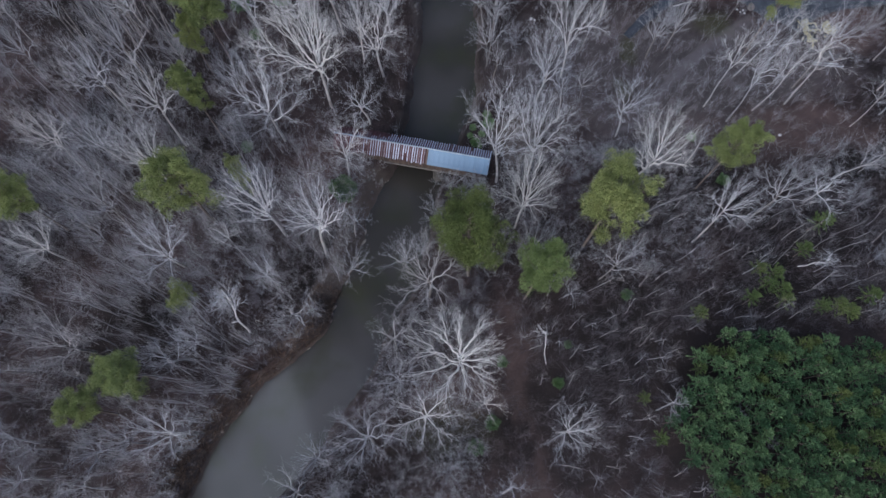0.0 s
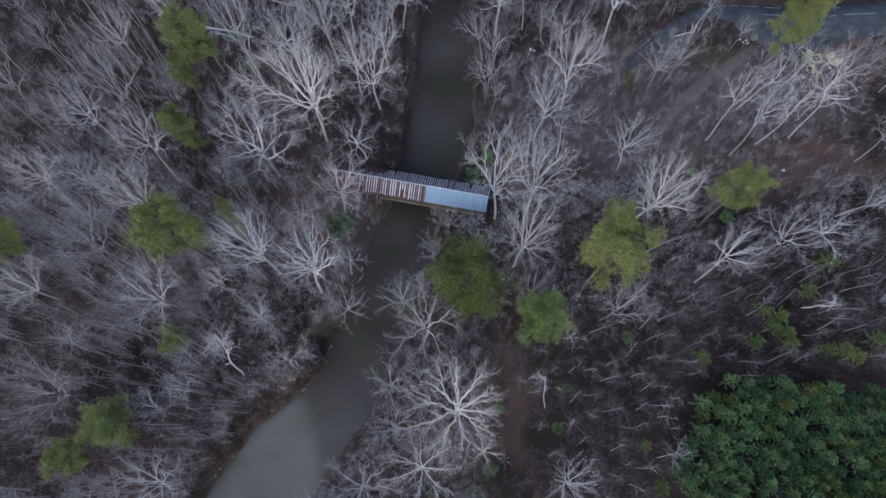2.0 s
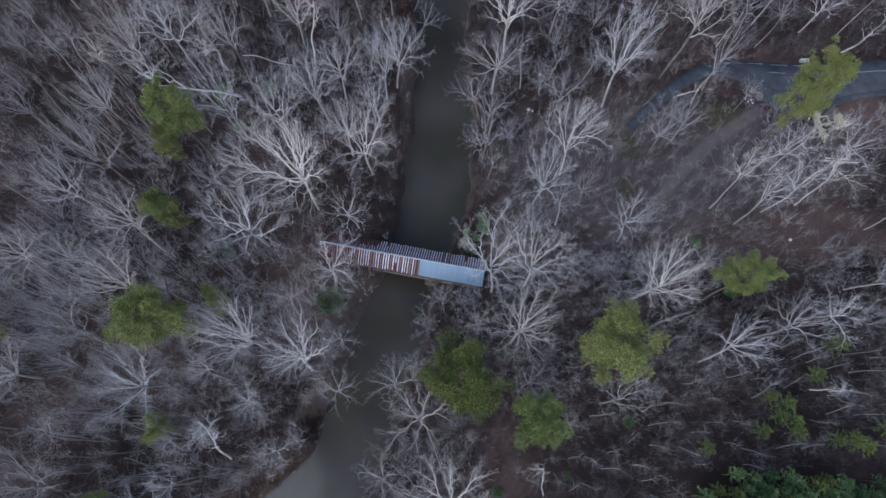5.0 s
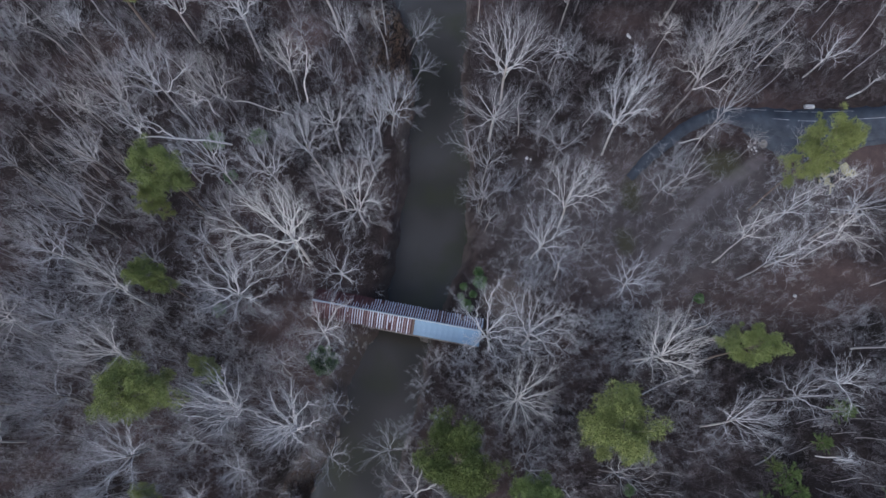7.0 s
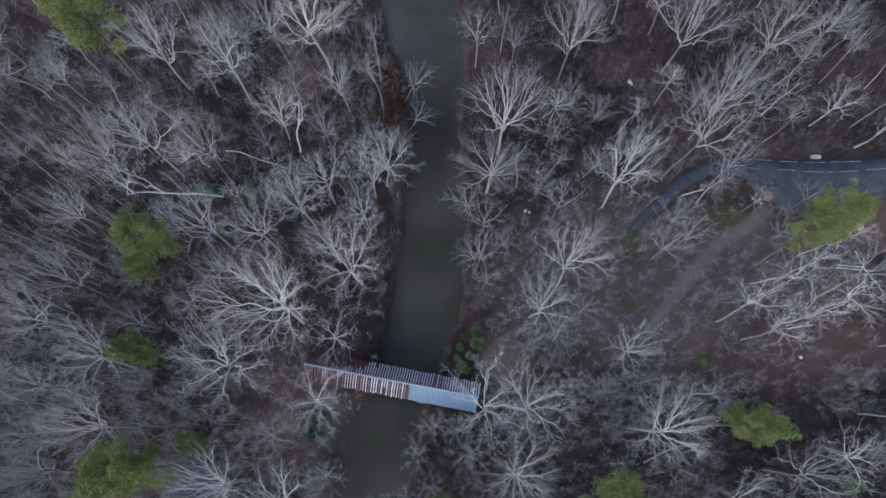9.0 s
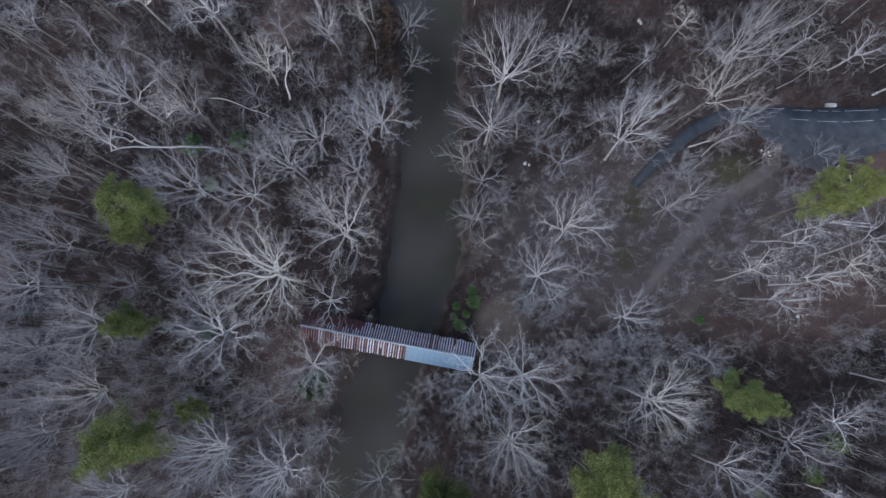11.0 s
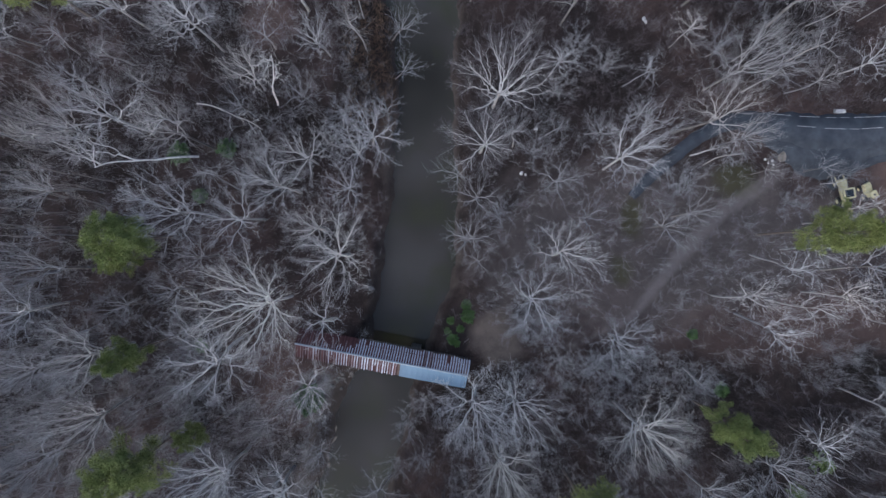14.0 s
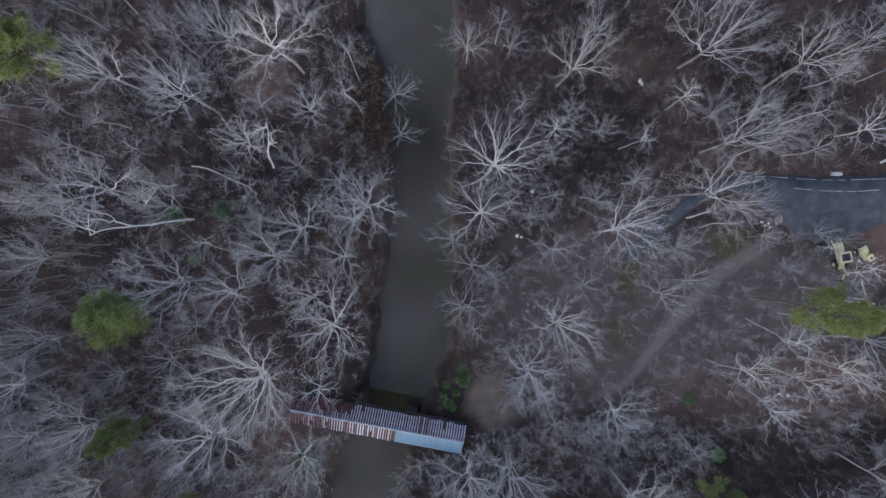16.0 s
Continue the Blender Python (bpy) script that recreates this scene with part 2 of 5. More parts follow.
def limbs_mesh(segs, k):
    """Tapered prisms with k sides: segs are rows of p0, p1, r0, r1."""
    s = np.asarray(segs, np.float64)
    p0, p1, r0, r1 = s[:, :3], s[:, 3:6], s[:, 6:7], s[:, 7:8]
    d = p1 - p0
    d = d / (np.linalg.norm(d, axis=1, keepdims=True) + 1e-9)
    u, v = frames_of(d)
    a = np.arange(k) * 2 * np.pi / k
    ring = u[:, None, :] * np.cos(a)[None, :, None] + v[:, None, :] * np.sin(a)[None, :, None]
    V = np.concatenate([p0[:, None, :] + ring * r0[:, None, :], p1[:, None, :] + ring * r1[:, None, :]], 1).reshape(-1, 3)
    base = (np.arange(len(s)) * 2 * k)[:, None, None]
    i = np.arange(k)
    j = (i + 1) % k
    F = np.concatenate([np.stack([i, i + k, j], 1), np.stack([j, i + k, j + k], 1)])[None] + base
    return V, F.reshape(-1, 3)


def spikes_mesh(segs):
    """Thin three-sided twigs that end in a point: rows of p0, p1, r."""
    s = np.asarray(segs, np.float64)
    p0, p1, r = s[:, :3], s[:, 3:6], s[:, 6:7]
    d = p1 - p0
    d = d / (np.linalg.norm(d, axis=1, keepdims=True) + 1e-9)
    u, v = frames_of(d)
    a = np.arange(3) * 2 * np.pi / 3
    ring = u[:, None, :] * np.cos(a)[None, :, None] + v[:, None, :] * np.sin(a)[None, :, None]
    V = np.concatenate([p0[:, None, :] + ring * r[:, None, :], p1[:, None, :]], 1).reshape(-1, 3)
    base = (np.arange(len(s)) * 4)[:, None, None]
    F = np.array([[0, 3, 1], [1, 3, 2], [2, 3, 0]])[None] + base
    return V, F.reshape(-1, 3)


def hair_mesh(segs):
    """The finest twigs, a sliver each: rows of p0, p1, r."""
    s = np.asarray(segs, np.float64)
    p0, p1, r = s[:, :3], s[:, 3:6], s[:, 6:7]
    d = p1 - p0
    d = d / (np.linalg.norm(d, axis=1, keepdims=True) + 1e-9)
    u, v = frames_of(d)
    a = (np.arange(len(s)) * 2.4)[:, None]
    w = (u * np.cos(a) + v * np.sin(a)) * r
    return np.stack([p0 - w, p1, p0 + w], 1).reshape(-1, 3), np.arange(3 * len(s)).reshape(-1, 3)


def join(*pairs):
    V, F, o = [], [], 0
    for v, f in pairs:
        V.append(v)
        F.append(f + o)
        o += len(v)
    return np.concatenate(V), np.concatenate(F)


# ---------------- lie of the land ----------------
def smooth01(t):
    t = np.clip(t, 0, 1)
    return t * t * (3 - 2 * t)


WATER = -3.0
CREEK_Y = [-300, -40, -8, 3, 12.6, 22, 35, 52, 60, 70, 87, 110, 121, 131, 138, 200, 900]
CREEK_L = [-220, -74, -45.5, -42, -34, -23.4, -17.8, -13, -8.8, -7.8, -5, -3.7, -4.5, -8, -10, -20, -60]
CREEK_R = [-203, -57, -30, -22, -15.5, -11, -4.8, -1.0, 0.8, 6, 7.2, 5.8, 6.8, 7.6, 6.3, 0, -40]


def creek_edges(y):
    ys = (y - 2.0, y, y + 2.0)
    wig = 0.35 * np.sin(y * 0.37) + 0.3 * np.sin(y * 0.83 + 1) * np.sin(y * 0.11) + 0.15 * np.sin(y * 2.3)
    return (sum(np.interp(q, CREEK_Y, CREEK_L) for q in ys) / 3 + wig, sum(np.interp(q, CREEK_Y, CREEK_R) for q in ys) / 3 + 0.35 * np.sin(y * 0.41 + 2) + 0.3 * np.sin(y * 0.97) * np.cos(y * 0.13) + 0.15 * np.sin(y * 2.7))


def out_of_creek(x, y):
    """Metres from the water's edge, below zero in the water."""
    lo, hi = creek_edges(y)
    lean = np.where(y < 30, 0.72, 0.96)
    return np.maximum(lo - x, x - hi) * lean


def waves(x, y, s, seed):
    return (np.sin(x * s + seed) * np.cos(y * s * 1.13 + seed * 2) + 0.6 * np.sin(x * s * 2.1 - y * s * 1.7 + seed * 3) + 0.4 * np.cos(x * s * 3.3 + y * s * 4.1 + seed)) / 2


def land(x, y):
    x, y = np.asarray(x, float), np.asarray(y, float)
    z = 2.0 + 5.0 * smooth01((x - 2) / 38) * smooth01((70 - y) / 50) - 2.3 * smooth01((y - 68) / 22)
    z = z + 0.35 * waves(x, y, 0.11, 1.0) + 0.12 * waves(x, y, 0.6, 2.0)
    flat = smooth01((x - 34) / 6) * smooth01((y - 82) / 6) * smooth01((112 - y) / 5)
    z = z * (1 - flat) + (-0.35) * flat
    d = out_of_creek(x, y)
    west = x < np.mean(creek_edges(y), axis=0)
    run = np.where(west, 2.3 + 2.4 * smooth01((y - 24) / 6) * smooth01((57 - y) / 4), 3.6)
    t = np.maximum(smooth01((d + 0.6) / run), np.maximum(smooth01((-62 - y) / 10), smooth01((y - 200) / 10)))
    return (WATER - 0.9) * (1 - t) + z * t


def land_at(x, y):
    return float(land(np.array([x]), np.array([y]))[0])


def near_line(x, y, pts, widths):
    """One on the line, falling to zero past its half width."""
    best = np.zeros_like(x)
    for (a, b2), (wa, wb) in zip(zip(pts, pts[1:]), zip(widths, widths[1:])):
        dx, dy = b2[0] - a[0], b2[1] - a[1]
        t = np.clip(((x - a[0]) * dx + (y - a[1]) * dy) / (dx * dx + dy * dy), 0, 1)
        dist = np.hypot(x - a[0] - t * dx, y - a[1] - t * dy)
        w = wa + (wb - wa) * t
        best = np.maximum(best, smooth01((w - dist) / 0.9 + 0.5))
    return best


def blob(x, y, cx, cy, rx, ry):
    d = np.hypot((x - cx) / rx, (y - cy) / ry) + 0.25 * waves(x, y, 0.5, cx)
    return smooth01((1.25 - d) / 0.6)


TRAIL = [(68, 92), (62.3, 88), (57, 84.5), (48.9, 76.5), (43.8, 70.3), (39.6, 65), (29, 60), (18, 58.5), (9, 57.5)]
PATH = [(10, 57), (10.5, 44), (10.2, 30.4), (12.6, 24), (13, 17.8), (14.2, 10.7), (15.5, 5.8), (17.3, 0), (17.5, -12), (17, -40)]
ROAD = [(220, 96), (112, 102), (97, 101.2), (86, 100.2), (75, 100), (66, 101.6), (59.5, 102.4), (54, 99.8), (49.3, 96.2), (44.8, 92.3), (39.8, 87.2)]
ROAD_W = [6.2, 6.2, 6.2, 6.6, 6.8, 4.8, 3.0, 2.6, 2.5, 2.3, 1.6]
PULLOUT = [(64.5, 99.6), (69, 98.4), (73.5, 96.6), (77.5, 94.6), (82, 97), (90, 98.6), (100, 99.4), (112, 99.8)]
PULLOUT_W = [1.6, 5.4, 9.0, 9.4, 5.6, 4.6, 3.6, 2.6]
LANE = [(77.6, 88.6), (78.8, 91.2), (81.6, 93.2), (85.4, 94.8), (90.5, 96.1), (100, 97.4), (112, 98)]
LANE_W = [2.0, 2.3, 2.2, 2.1, 2.1, 2.2, 2.2]

axis_x = np.concatenate([-np.geomspace(2500, 118, 16), np.arange(-112, 112.5, 1.0), np.geomspace(118, 2500, 16)])
axis_y = np.concatenate([-np.geomspace(2500, 82, 14), np.arange(-78, -24.5, 2.0), np.arange(-24, 150.5, 1.0), np.arange(152, 219, 2.0), np.geomspace(224, 2500, 14)])
gx, gy = np.meshgrid(axis_x, axis_y)
gz = land(gx, gy)
nx, ny = len(axis_x), len(axis_y)
ids = np.arange(nx * ny).reshape(ny, nx)
quads = np.stack([ids[:-1, :-1], ids[:-1, 1:], ids[1:, 1:], ids[1:, :-1]], -1).reshape(-1, 4)
ground_me = mesh_np("ground", np.stack([gx, gy, gz], -1).reshape(-1, 3), quads, True)
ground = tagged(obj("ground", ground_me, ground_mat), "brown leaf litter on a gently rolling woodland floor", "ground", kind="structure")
fx, fy = gx.ravel(), gy.ravel()
masks = {
    "trail": np.maximum(near_line(fx, fy, TRAIL, [1.3, 1.3, 1.3, 1.2, 1.0, 0.6, 0.1, -0.1, -0.1]) * 0.42, 0.0),
    "mud": np.maximum.reduce([0.85 * blob(fx, fy, 15, 61.5, 5.0, 5.5), 0.8 * blob(fx, fy, -5.5, 97, 1.6, 9), 0.55 * (np.abs(out_of_creek(fx, fy) - 0.3) < 0.8), 0.9 * smooth01((3.6 - np.abs(fx - creek_edges(fy)[0] + 2.0)) / 1.5) * smooth01((fy - 26) / 5) * smooth01((57 - fy) / 3)]),
    "grass": np.maximum.reduce([0.8 * blob(fx, fy, 60.5, 90.8, 4.5, 3.4), 0.9 * blob(fx, fy, 40.5, 84, 2.2, 4), 0.8 * blob(fx, fy, 38, 74, 2, 3), 0.5 * blob(fx, fy, 2, 4, 8, 5)]),
    # dark patches: missing canopy shade put into the colour, plus wet lane verges
    "shade_wet_leaves": np.maximum.reduce([0.8 * blob(fx, fy, 56, 24, 28, 9), 0.85 * blob(fx, fy, 28, 8, 13, 19), blob(fx, fy, 60, 0, 26, 22), 0.85 * blob(fx, fy, 76, 43, 14, 9), 0.8 * blob(fx, fy, -10.5, 113, 5, 12), near_line(fx, fy, LANE, [1.9] * 7), 0.65 * blob(fx, fy, 27, 114, 20, 18), 0.6 * blob(fx, fy, 20, 90, 9, 14), blob(fx, fy, 7.5, 63, 3.2, 5)]),
    "dry_leaves": np.maximum.reduce([0.75 * blob(fx, fy, 40, 78, 30, 17), 0.8 * blob(fx, fy, 66, 80, 22, 10)]),
    "red_leaves": np.maximum.reduce([0.62 * blob(fx, fy, 74, 64, 17, 6), 0.25 * near_line(fx, fy, PATH, [0.6] * 10), 0.45 * blob(fx, fy, 13.2, 14, 2.0, 8), 0.7 * blob(fx, fy, 2, 10, 9, 5), 0.8 * blob(fx, fy, 90, 90, 9, 7), 0.25 * blob(fx, fy, -33, 14, 6, 5), 0.7 * blob(fx, fy, -22, 54, 9, 9), 0.35 * blob(fx, fy, 60, 62, 16, 6), 0.8 * blob(fx, fy, -28, 121, 5, 5), 0.35 * blob(fx, fy, 40, 125, 6, 4)]),
}
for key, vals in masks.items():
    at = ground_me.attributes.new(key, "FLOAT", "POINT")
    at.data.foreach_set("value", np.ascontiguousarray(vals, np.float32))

wy = np.arange(-76, 214, 2.0)
wl_, wr_ = creek_edges(wy)
V = np.concatenate([np.stack([wl_ - 2.5, wy, np.full_like(wy, WATER)], 1), np.stack([wr_ + 2.5, wy, np.full_like(wy, WATER)], 1)])
k = np.arange(len(wy) - 1)
water_me = mesh_np("water", V, np.stack([k, k + len(wy), k + len(wy) + 1, k + 1], 1))
# base colour darkest round the bridge, paler up and down the creek
tone_along = np.interp(wy, [-76, 0, 18, 36, 50, 74, 90, 214], [0.1, 0.1, 0.09, 0.06, 0.0, 0.0, 0.04, 0.05]).astype(np.float32)
water_me.attributes.new("water_tone", "FLOAT", "POINT").data.foreach_set("value", np.concatenate([tone_along, tone_along]))
tagged(obj("water", water_me, water_mat), "still murky grey-green creek water", "creek", kind="structure")


def strip(name, pts, widths, lift, mat, label, category):
    """A flat ribbon on the land along a smoothed line, with a thin edge."""
    P = np.array(pts, float)
    s = np.concatenate([[0], np.cumsum(np.hypot(*np.diff(P, axis=0).T))])
    q = np.arange(0, s[-1], 1.0)
    ker = np.ones(7) / 7
    def sm(v):
        return np.convolve(np.pad(v, 3, mode="edge"), ker, "valid")
    x, y, w = sm(np.interp(q, s, P[:, 0])), sm(np.interp(q, s, P[:, 1])), sm(np.interp(q, s, widths))
    tx, ty = np.gradient(x), np.gradient(y)
    ln = np.hypot(tx, ty)
    nxv, nyv = -ty / ln, tx / ln
    rows_ = []
    for off, dz in ((-0.5, -0.12), (-0.5, 0), (0, 0.03), (0.5, 0), (0.5, -0.12)):
        ww = w * off * (1 + 0.06 * np.sin(q * 1.7 + off * 5) + 0.05 * np.sin(q * 0.63 + off * 9) + 0.04 * np.sin(q * 3.1))
        px, py = x + nxv * ww, y + nyv * ww
        rows_.append(np.stack([px, py, np.full_like(px, -0.35) + lift + dz], 1))
    V = np.concatenate(rows_)
    m_ = len(q)
    F = [np.stack([np.arange(m_ - 1) + a * m_, np.arange(1, m_) + a * m_, np.arange(1, m_) + (a + 1) * m_, np.arange(m_ - 1) + (a + 1) * m_], 1)[:, ::-1] for a in range(4)]
    return tagged(obj(name, mesh_np(name, V, np.concatenate(F), True), mat), label, category, kind="structure")


strip("pavement_pullout", PULLOUT, PULLOUT_W, 0.10, gravel, "grey gravel pull-off beside the road", "gravel")
strip("pavement_lane", LANE, LANE_W, 0.07, gravel, "narrow gravel lane curving off beside the road", "gravel")
road = strip("road", ROAD, ROAD_W, 0.14, asphalt, "narrow weathered blue-grey asphalt road", "road")
for pts in ([(72.2, 103.0), (76, 102.85)], [(77.2, 102.8), (79.2, 102.75)], [(80, 102.75), (81.5, 102.75)], [(82.5, 102.8), (89, 103.0)], [(71.8, 101.2), (75.2, 100.95)], [(77, 100.75), (81, 100.6)], [(81.8, 100.6), (83.4, 100.6)], [(84, 100.65), (88, 100.9)], [(89.5, 101.1), (97, 101.6)], [(43.8, 93.1), (46.2, 95.1)], [(61.5, 103.5), (63.5, 103.5)], [(64.5, 103.5), (66.4, 103.45)], [(67.4, 103.4), (70.6, 103.2)]):
    (ax, ay), (bx, by) = pts
    ln = math.hypot(bx - ax, by - ay)
    part("road_marking", box_bm(((0, 0, 0), (ln, 0.085, 0.006))), paint_white, road).matrix_basis = pose((ax + bx) / 2, (ay + by) / 2, -0.17, 0, 0, math.degrees(math.atan2(by - ay, bx - ax)))


# ---------------- bare trees ----------------
UP = np.array([0, 0, 1.0])


def unit(v):
    return v / (np.linalg.norm(v) + 1e-9)


def branch(rng, p, d, length, r0, r1, steps, wander, rise, out):
    """A crooked tapering limb: appends its segments to out, gives its points and directions."""
    pts, dirs = [p], [d]
    step = length / steps
    for i in range(steps):
        d = unit(d + rng.normal(0, wander, 3) + UP * rise)
        q = p + d * step
        ra, rb = r0 + (r1 - r0) * i / steps, r0 + (r1 - r0) * (i + 1) / steps
        out.append((*p, *q, ra, rb))
        p = q
        pts.append(p)
        dirs.append(d)
    return pts, dirs


def side_dir(rng, d, angle, turn):
    u, v = frames_of(d[None])
    return unit(d * math.cos(angle) + (u[0] * math.cos(turn) + v[0] * math.sin(turn)) * math.sin(angle))


def offshoots(rng, pts, dirs, count, lo, hi, angle):
    """Places and ways of side branches along a limb."""
    turn = rng.uniform(0, 6.28)
    for i in range(count):
        t = lo + (hi - lo) * (i + rng.uniform(0.2, 0.8)) / count
        k = t * (len(pts) - 1)
        j = min(int(k), len(pts) - 2)
        turn += 2.4 + rng.normal(0, 0.4)
        yield t, pts[j] + (pts[j + 1] - pts[j]) * (k - j), side_dir(rng, dirs[j + 1], angle * rng.uniform(0.7, 1.25), turn)


def twigs_on(rng, pts, dirs, count, length, r, hairs):
    """Fine branchlets along a thin branch, each with twigs of its own."""
    for t, p, d in offshoots(rng, pts, dirs, count, 0.05, 1.0, 0.58):
        d = unit(d + UP * 0.12)
        ln = length * rng.uniform(0.6, 1.25)
        hairs.append((*p, *(p + d * ln), r))
        for k in range(5):
            q = p + d * ln * rng.uniform(0.1, 0.85)
            d4 = unit(side_dir(rng, d, rng.uniform(0.35, 0.8), rng.uniform(0, 6.28)) + UP * 0.1)
            hairs.append((*q, *(q + d4 * ln * rng.uniform(0.4, 0.85)), r * 0.8))


def parted(rng, q, tips):
    """Part the tips in two by their ways from q."""
    w = tips - q
    w = w / (np.linalg.norm(w, axis=1, keepdims=True) + 1e-9)
    w = w - w.mean(0)
    axis = np.linalg.svd(w, full_matrices=False)[2][0]
    order = np.argsort(w @ axis)
    k = min(max(1, int(round(len(tips) * rng.uniform(0.3, 0.7)))), len(tips) - 1)
    return tips[order[:k]], tips[order[k:]]


def limb(rng, p, d, tips, r1, crook, twigs, big, fine, hairs):
    """A limb that forks again and again until each of its tips is reached."""
    n = len(tips)
    goal = tips.mean(0)
    way = goal - p
    ln = np.linalg.norm(way)
    f = 1.0 if n == 1 else rng.uniform(0.24, 0.42) if n > 3 else rng.uniform(0.35, 0.55)
    q = p + way * f + rng.normal(0, 0.05 * ln * f, 3)
    steps = 4 if f * ln > 3.5 else 3 if n > 4 or f * ln > 2.4 else 2
    r0 = r1 * n ** 0.64
    r_end = r1 * 0.3 if n == 1 else r1 * max(n - 1, 1) ** 0.64
    pts, dirs = [p], [d]
    sway = rng.normal(0, 0.5 * crook * ln * f, 3)
    for i in range(steps):
        u = (i + 1) / steps
        x = p + (q - p) * u + sway * math.sin(3.14 * u) + (rng.normal(0, 0.62 * crook * ln * f, 3) if i < steps - 1 else 0)
        pts.append(x)
        dirs.append(unit(x - pts[-2]))
        ra, rb = r0 + (r_end - r0) * i / steps, r0 + (r_end - r0) * (i + 1) / steps
        (big if n > 1 else fine).append((*pts[-2], *x, ra, rb))
    if n <= 6:
        long_ = np.linalg.norm(q - p)
        twigs_on(rng, pts, dirs, max(2, int(round(twigs * long_))), 1.3, 0.0135, hairs)
    if n > 1:
        for part_ in parted(rng, q, tips):
            limb(rng, q, dirs[-1], part_, r1, crook, twigs, big, fine, hairs)


# tips, reach, how far the crown's rim droops, limbs, fork heights, stretch of trunk that bears limbs, thickness of a tip, crookedness, twigs a metre, trunk
SHAPE = {"broad": (66, 8.4, 5.2, 9, (10.0, 13.5), 5.0, 0.027, 0.09, 3.0, 0.3),
         "round": (52, 8.2, 5.6, 8, (10.0, 13.0), 4.5, 0.028, 0.075, 1.9, 0.28),
         "oval": (52, 5.8, 7.5, 11, (14.5, 15.5), 7.5, 0.02, 0.075, 2.0, 0.18),
         "slender": (24, 3.5, 6.0, 8, (15.5, 16.5), 7.5, 0.019, 0.07, 2.0, 0.16),
         "sapling": (18, 3.3, 9.5, 11, (17.0, 18.5), 12.0, 0.016, 0.06, 1.7, 0.12),
         "bushy": (34, 7.0, 8.0, 9, (6.0, 8.0), 5.0, 0.0095, 0.06, 4.2, 0.12),
         "crooked": (30, 4.6, 7.0, 7, (14.5, 16.5), 9.0, 0.027, 0.16, 1.8, 0.22)}


def grow(seed, form, even=False, outline=None, thick=1.0):
    """A tree 20 m high: the segments of its trunk, its limbs and its twigs. outline: how far the crown
    reaches east, north-east, north and so on, in metres."""
    rng = np.random.default_rng(seed)
    trunk, big, fine, hairs = [], [], [], []
    count, reach, droop, n1, fork, bears, r1, crook, twigs, wide = SHAPE[form]
    high = rng.uniform(*fork)
    bend = 0.21 if form == "crooked" else 0.05
    steps = 9
    pts, dirs = branch(rng, np.array([0, 0, -0.6]), unit(UP + rng.normal(0, bend, 3)), high + 0.6, wide, wide * (0.62 if form in ("broad", "round") else 0.3), steps, bend, 0.1, trunk)
    if even:
        count, n1, r1, crook = 100, 15, r1 * 1.1, 0.07
    if outline:
        count, n1, reach, r1 = int(20 * np.mean(outline)), 12, float(np.mean(outline)), r1 * thick
    i = np.arange(count)
    az = i * 2.39996 + rng.normal(0, 0.16, count)
    rad = np.sqrt((i + 0.7) / count)
    uneven = 0.13 if even else 0.2
    lobe = 1 + uneven * np.sin(2 * az + rng.uniform(0, 6.28)) + 0.7 * uneven * np.sin(3 * az + rng.uniform(0, 6.28)) + rng.normal(0, 0.07, count)

    def rim(a):
        return np.interp(np.mod(a, 2 * np.pi), np.arange(9) * np.pi / 4, [*outline, outline[0]])

    if outline:
        lobe = rim(az) / reach + rng.normal(0, 0.06, count)
    r_ = reach * rad * lobe
    tips = np.stack([np.cos(az) * r_ + pts[-1][0] * 0.6, np.sin(az) * r_ + pts[-1][1] * 0.6, 19.6 - droop * rad ** 2 + rng.normal(0, 0.75, count)], 1)
    if form in ("broad", "round"):
        # some tips hang lower inside the crown
        low = rng.random(count) < 0.2
        tips[low, 2] -= rng.uniform(1.5, 3.5, low.sum())
    # limbs: gather the tips round evenly spread middles
    turn = rng.uniform(0, 6.28)
    inner = 1 if n1 < 6 else 2
    ring = turn + np.arange(n1 - inner) * 6.283 / (n1 - inner) + rng.normal(0, 0.05 if even else 0.17, n1 - inner)
    far_ = (rim(ring) if outline else np.full(len(ring), reach))[:, None]
    mid = np.concatenate([np.stack([np.cos(ring), np.sin(ring)], 1) * far_ * 0.66, rng.normal(0, reach * 0.16, (inner, 2))])
    for k in range(8 if not even else 2):
        own = np.argmin(((tips[:, None, :2] - mid[None]) ** 2).sum(2), 1)
        if k < 2:
            for j in range(n1):
                if (own == j).any():
                    mid[j] = 0.5 * mid[j] + 0.5 * tips[own == j, :2].mean(0)
    spans = np.concatenate([[0], np.cumsum([np.linalg.norm(pts[k + 1] - pts[k]) for k in range(steps)])])
    for j in range(n1):
        mine = tips[own == j]
        if len(mine) == 0:
            continue
        far = np.linalg.norm(mid[j]) / reach
        s = spans[-1] - bears * min(1.0, max(0.0, far * 1.3 - 0.15)) * rng.uniform(0.1, 1.0)
        k = min(int(np.searchsorted(spans, s)) - 1, steps - 1)
        start = pts[k] + (pts[k + 1] - pts[k]) * (s - spans[k]) / (spans[k + 1] - spans[k])
        limb(rng, start, unit(mine.mean(0) - start), mine, r1, crook, twigs, big, fine, hairs)
    return trunk, big, fine, hairs


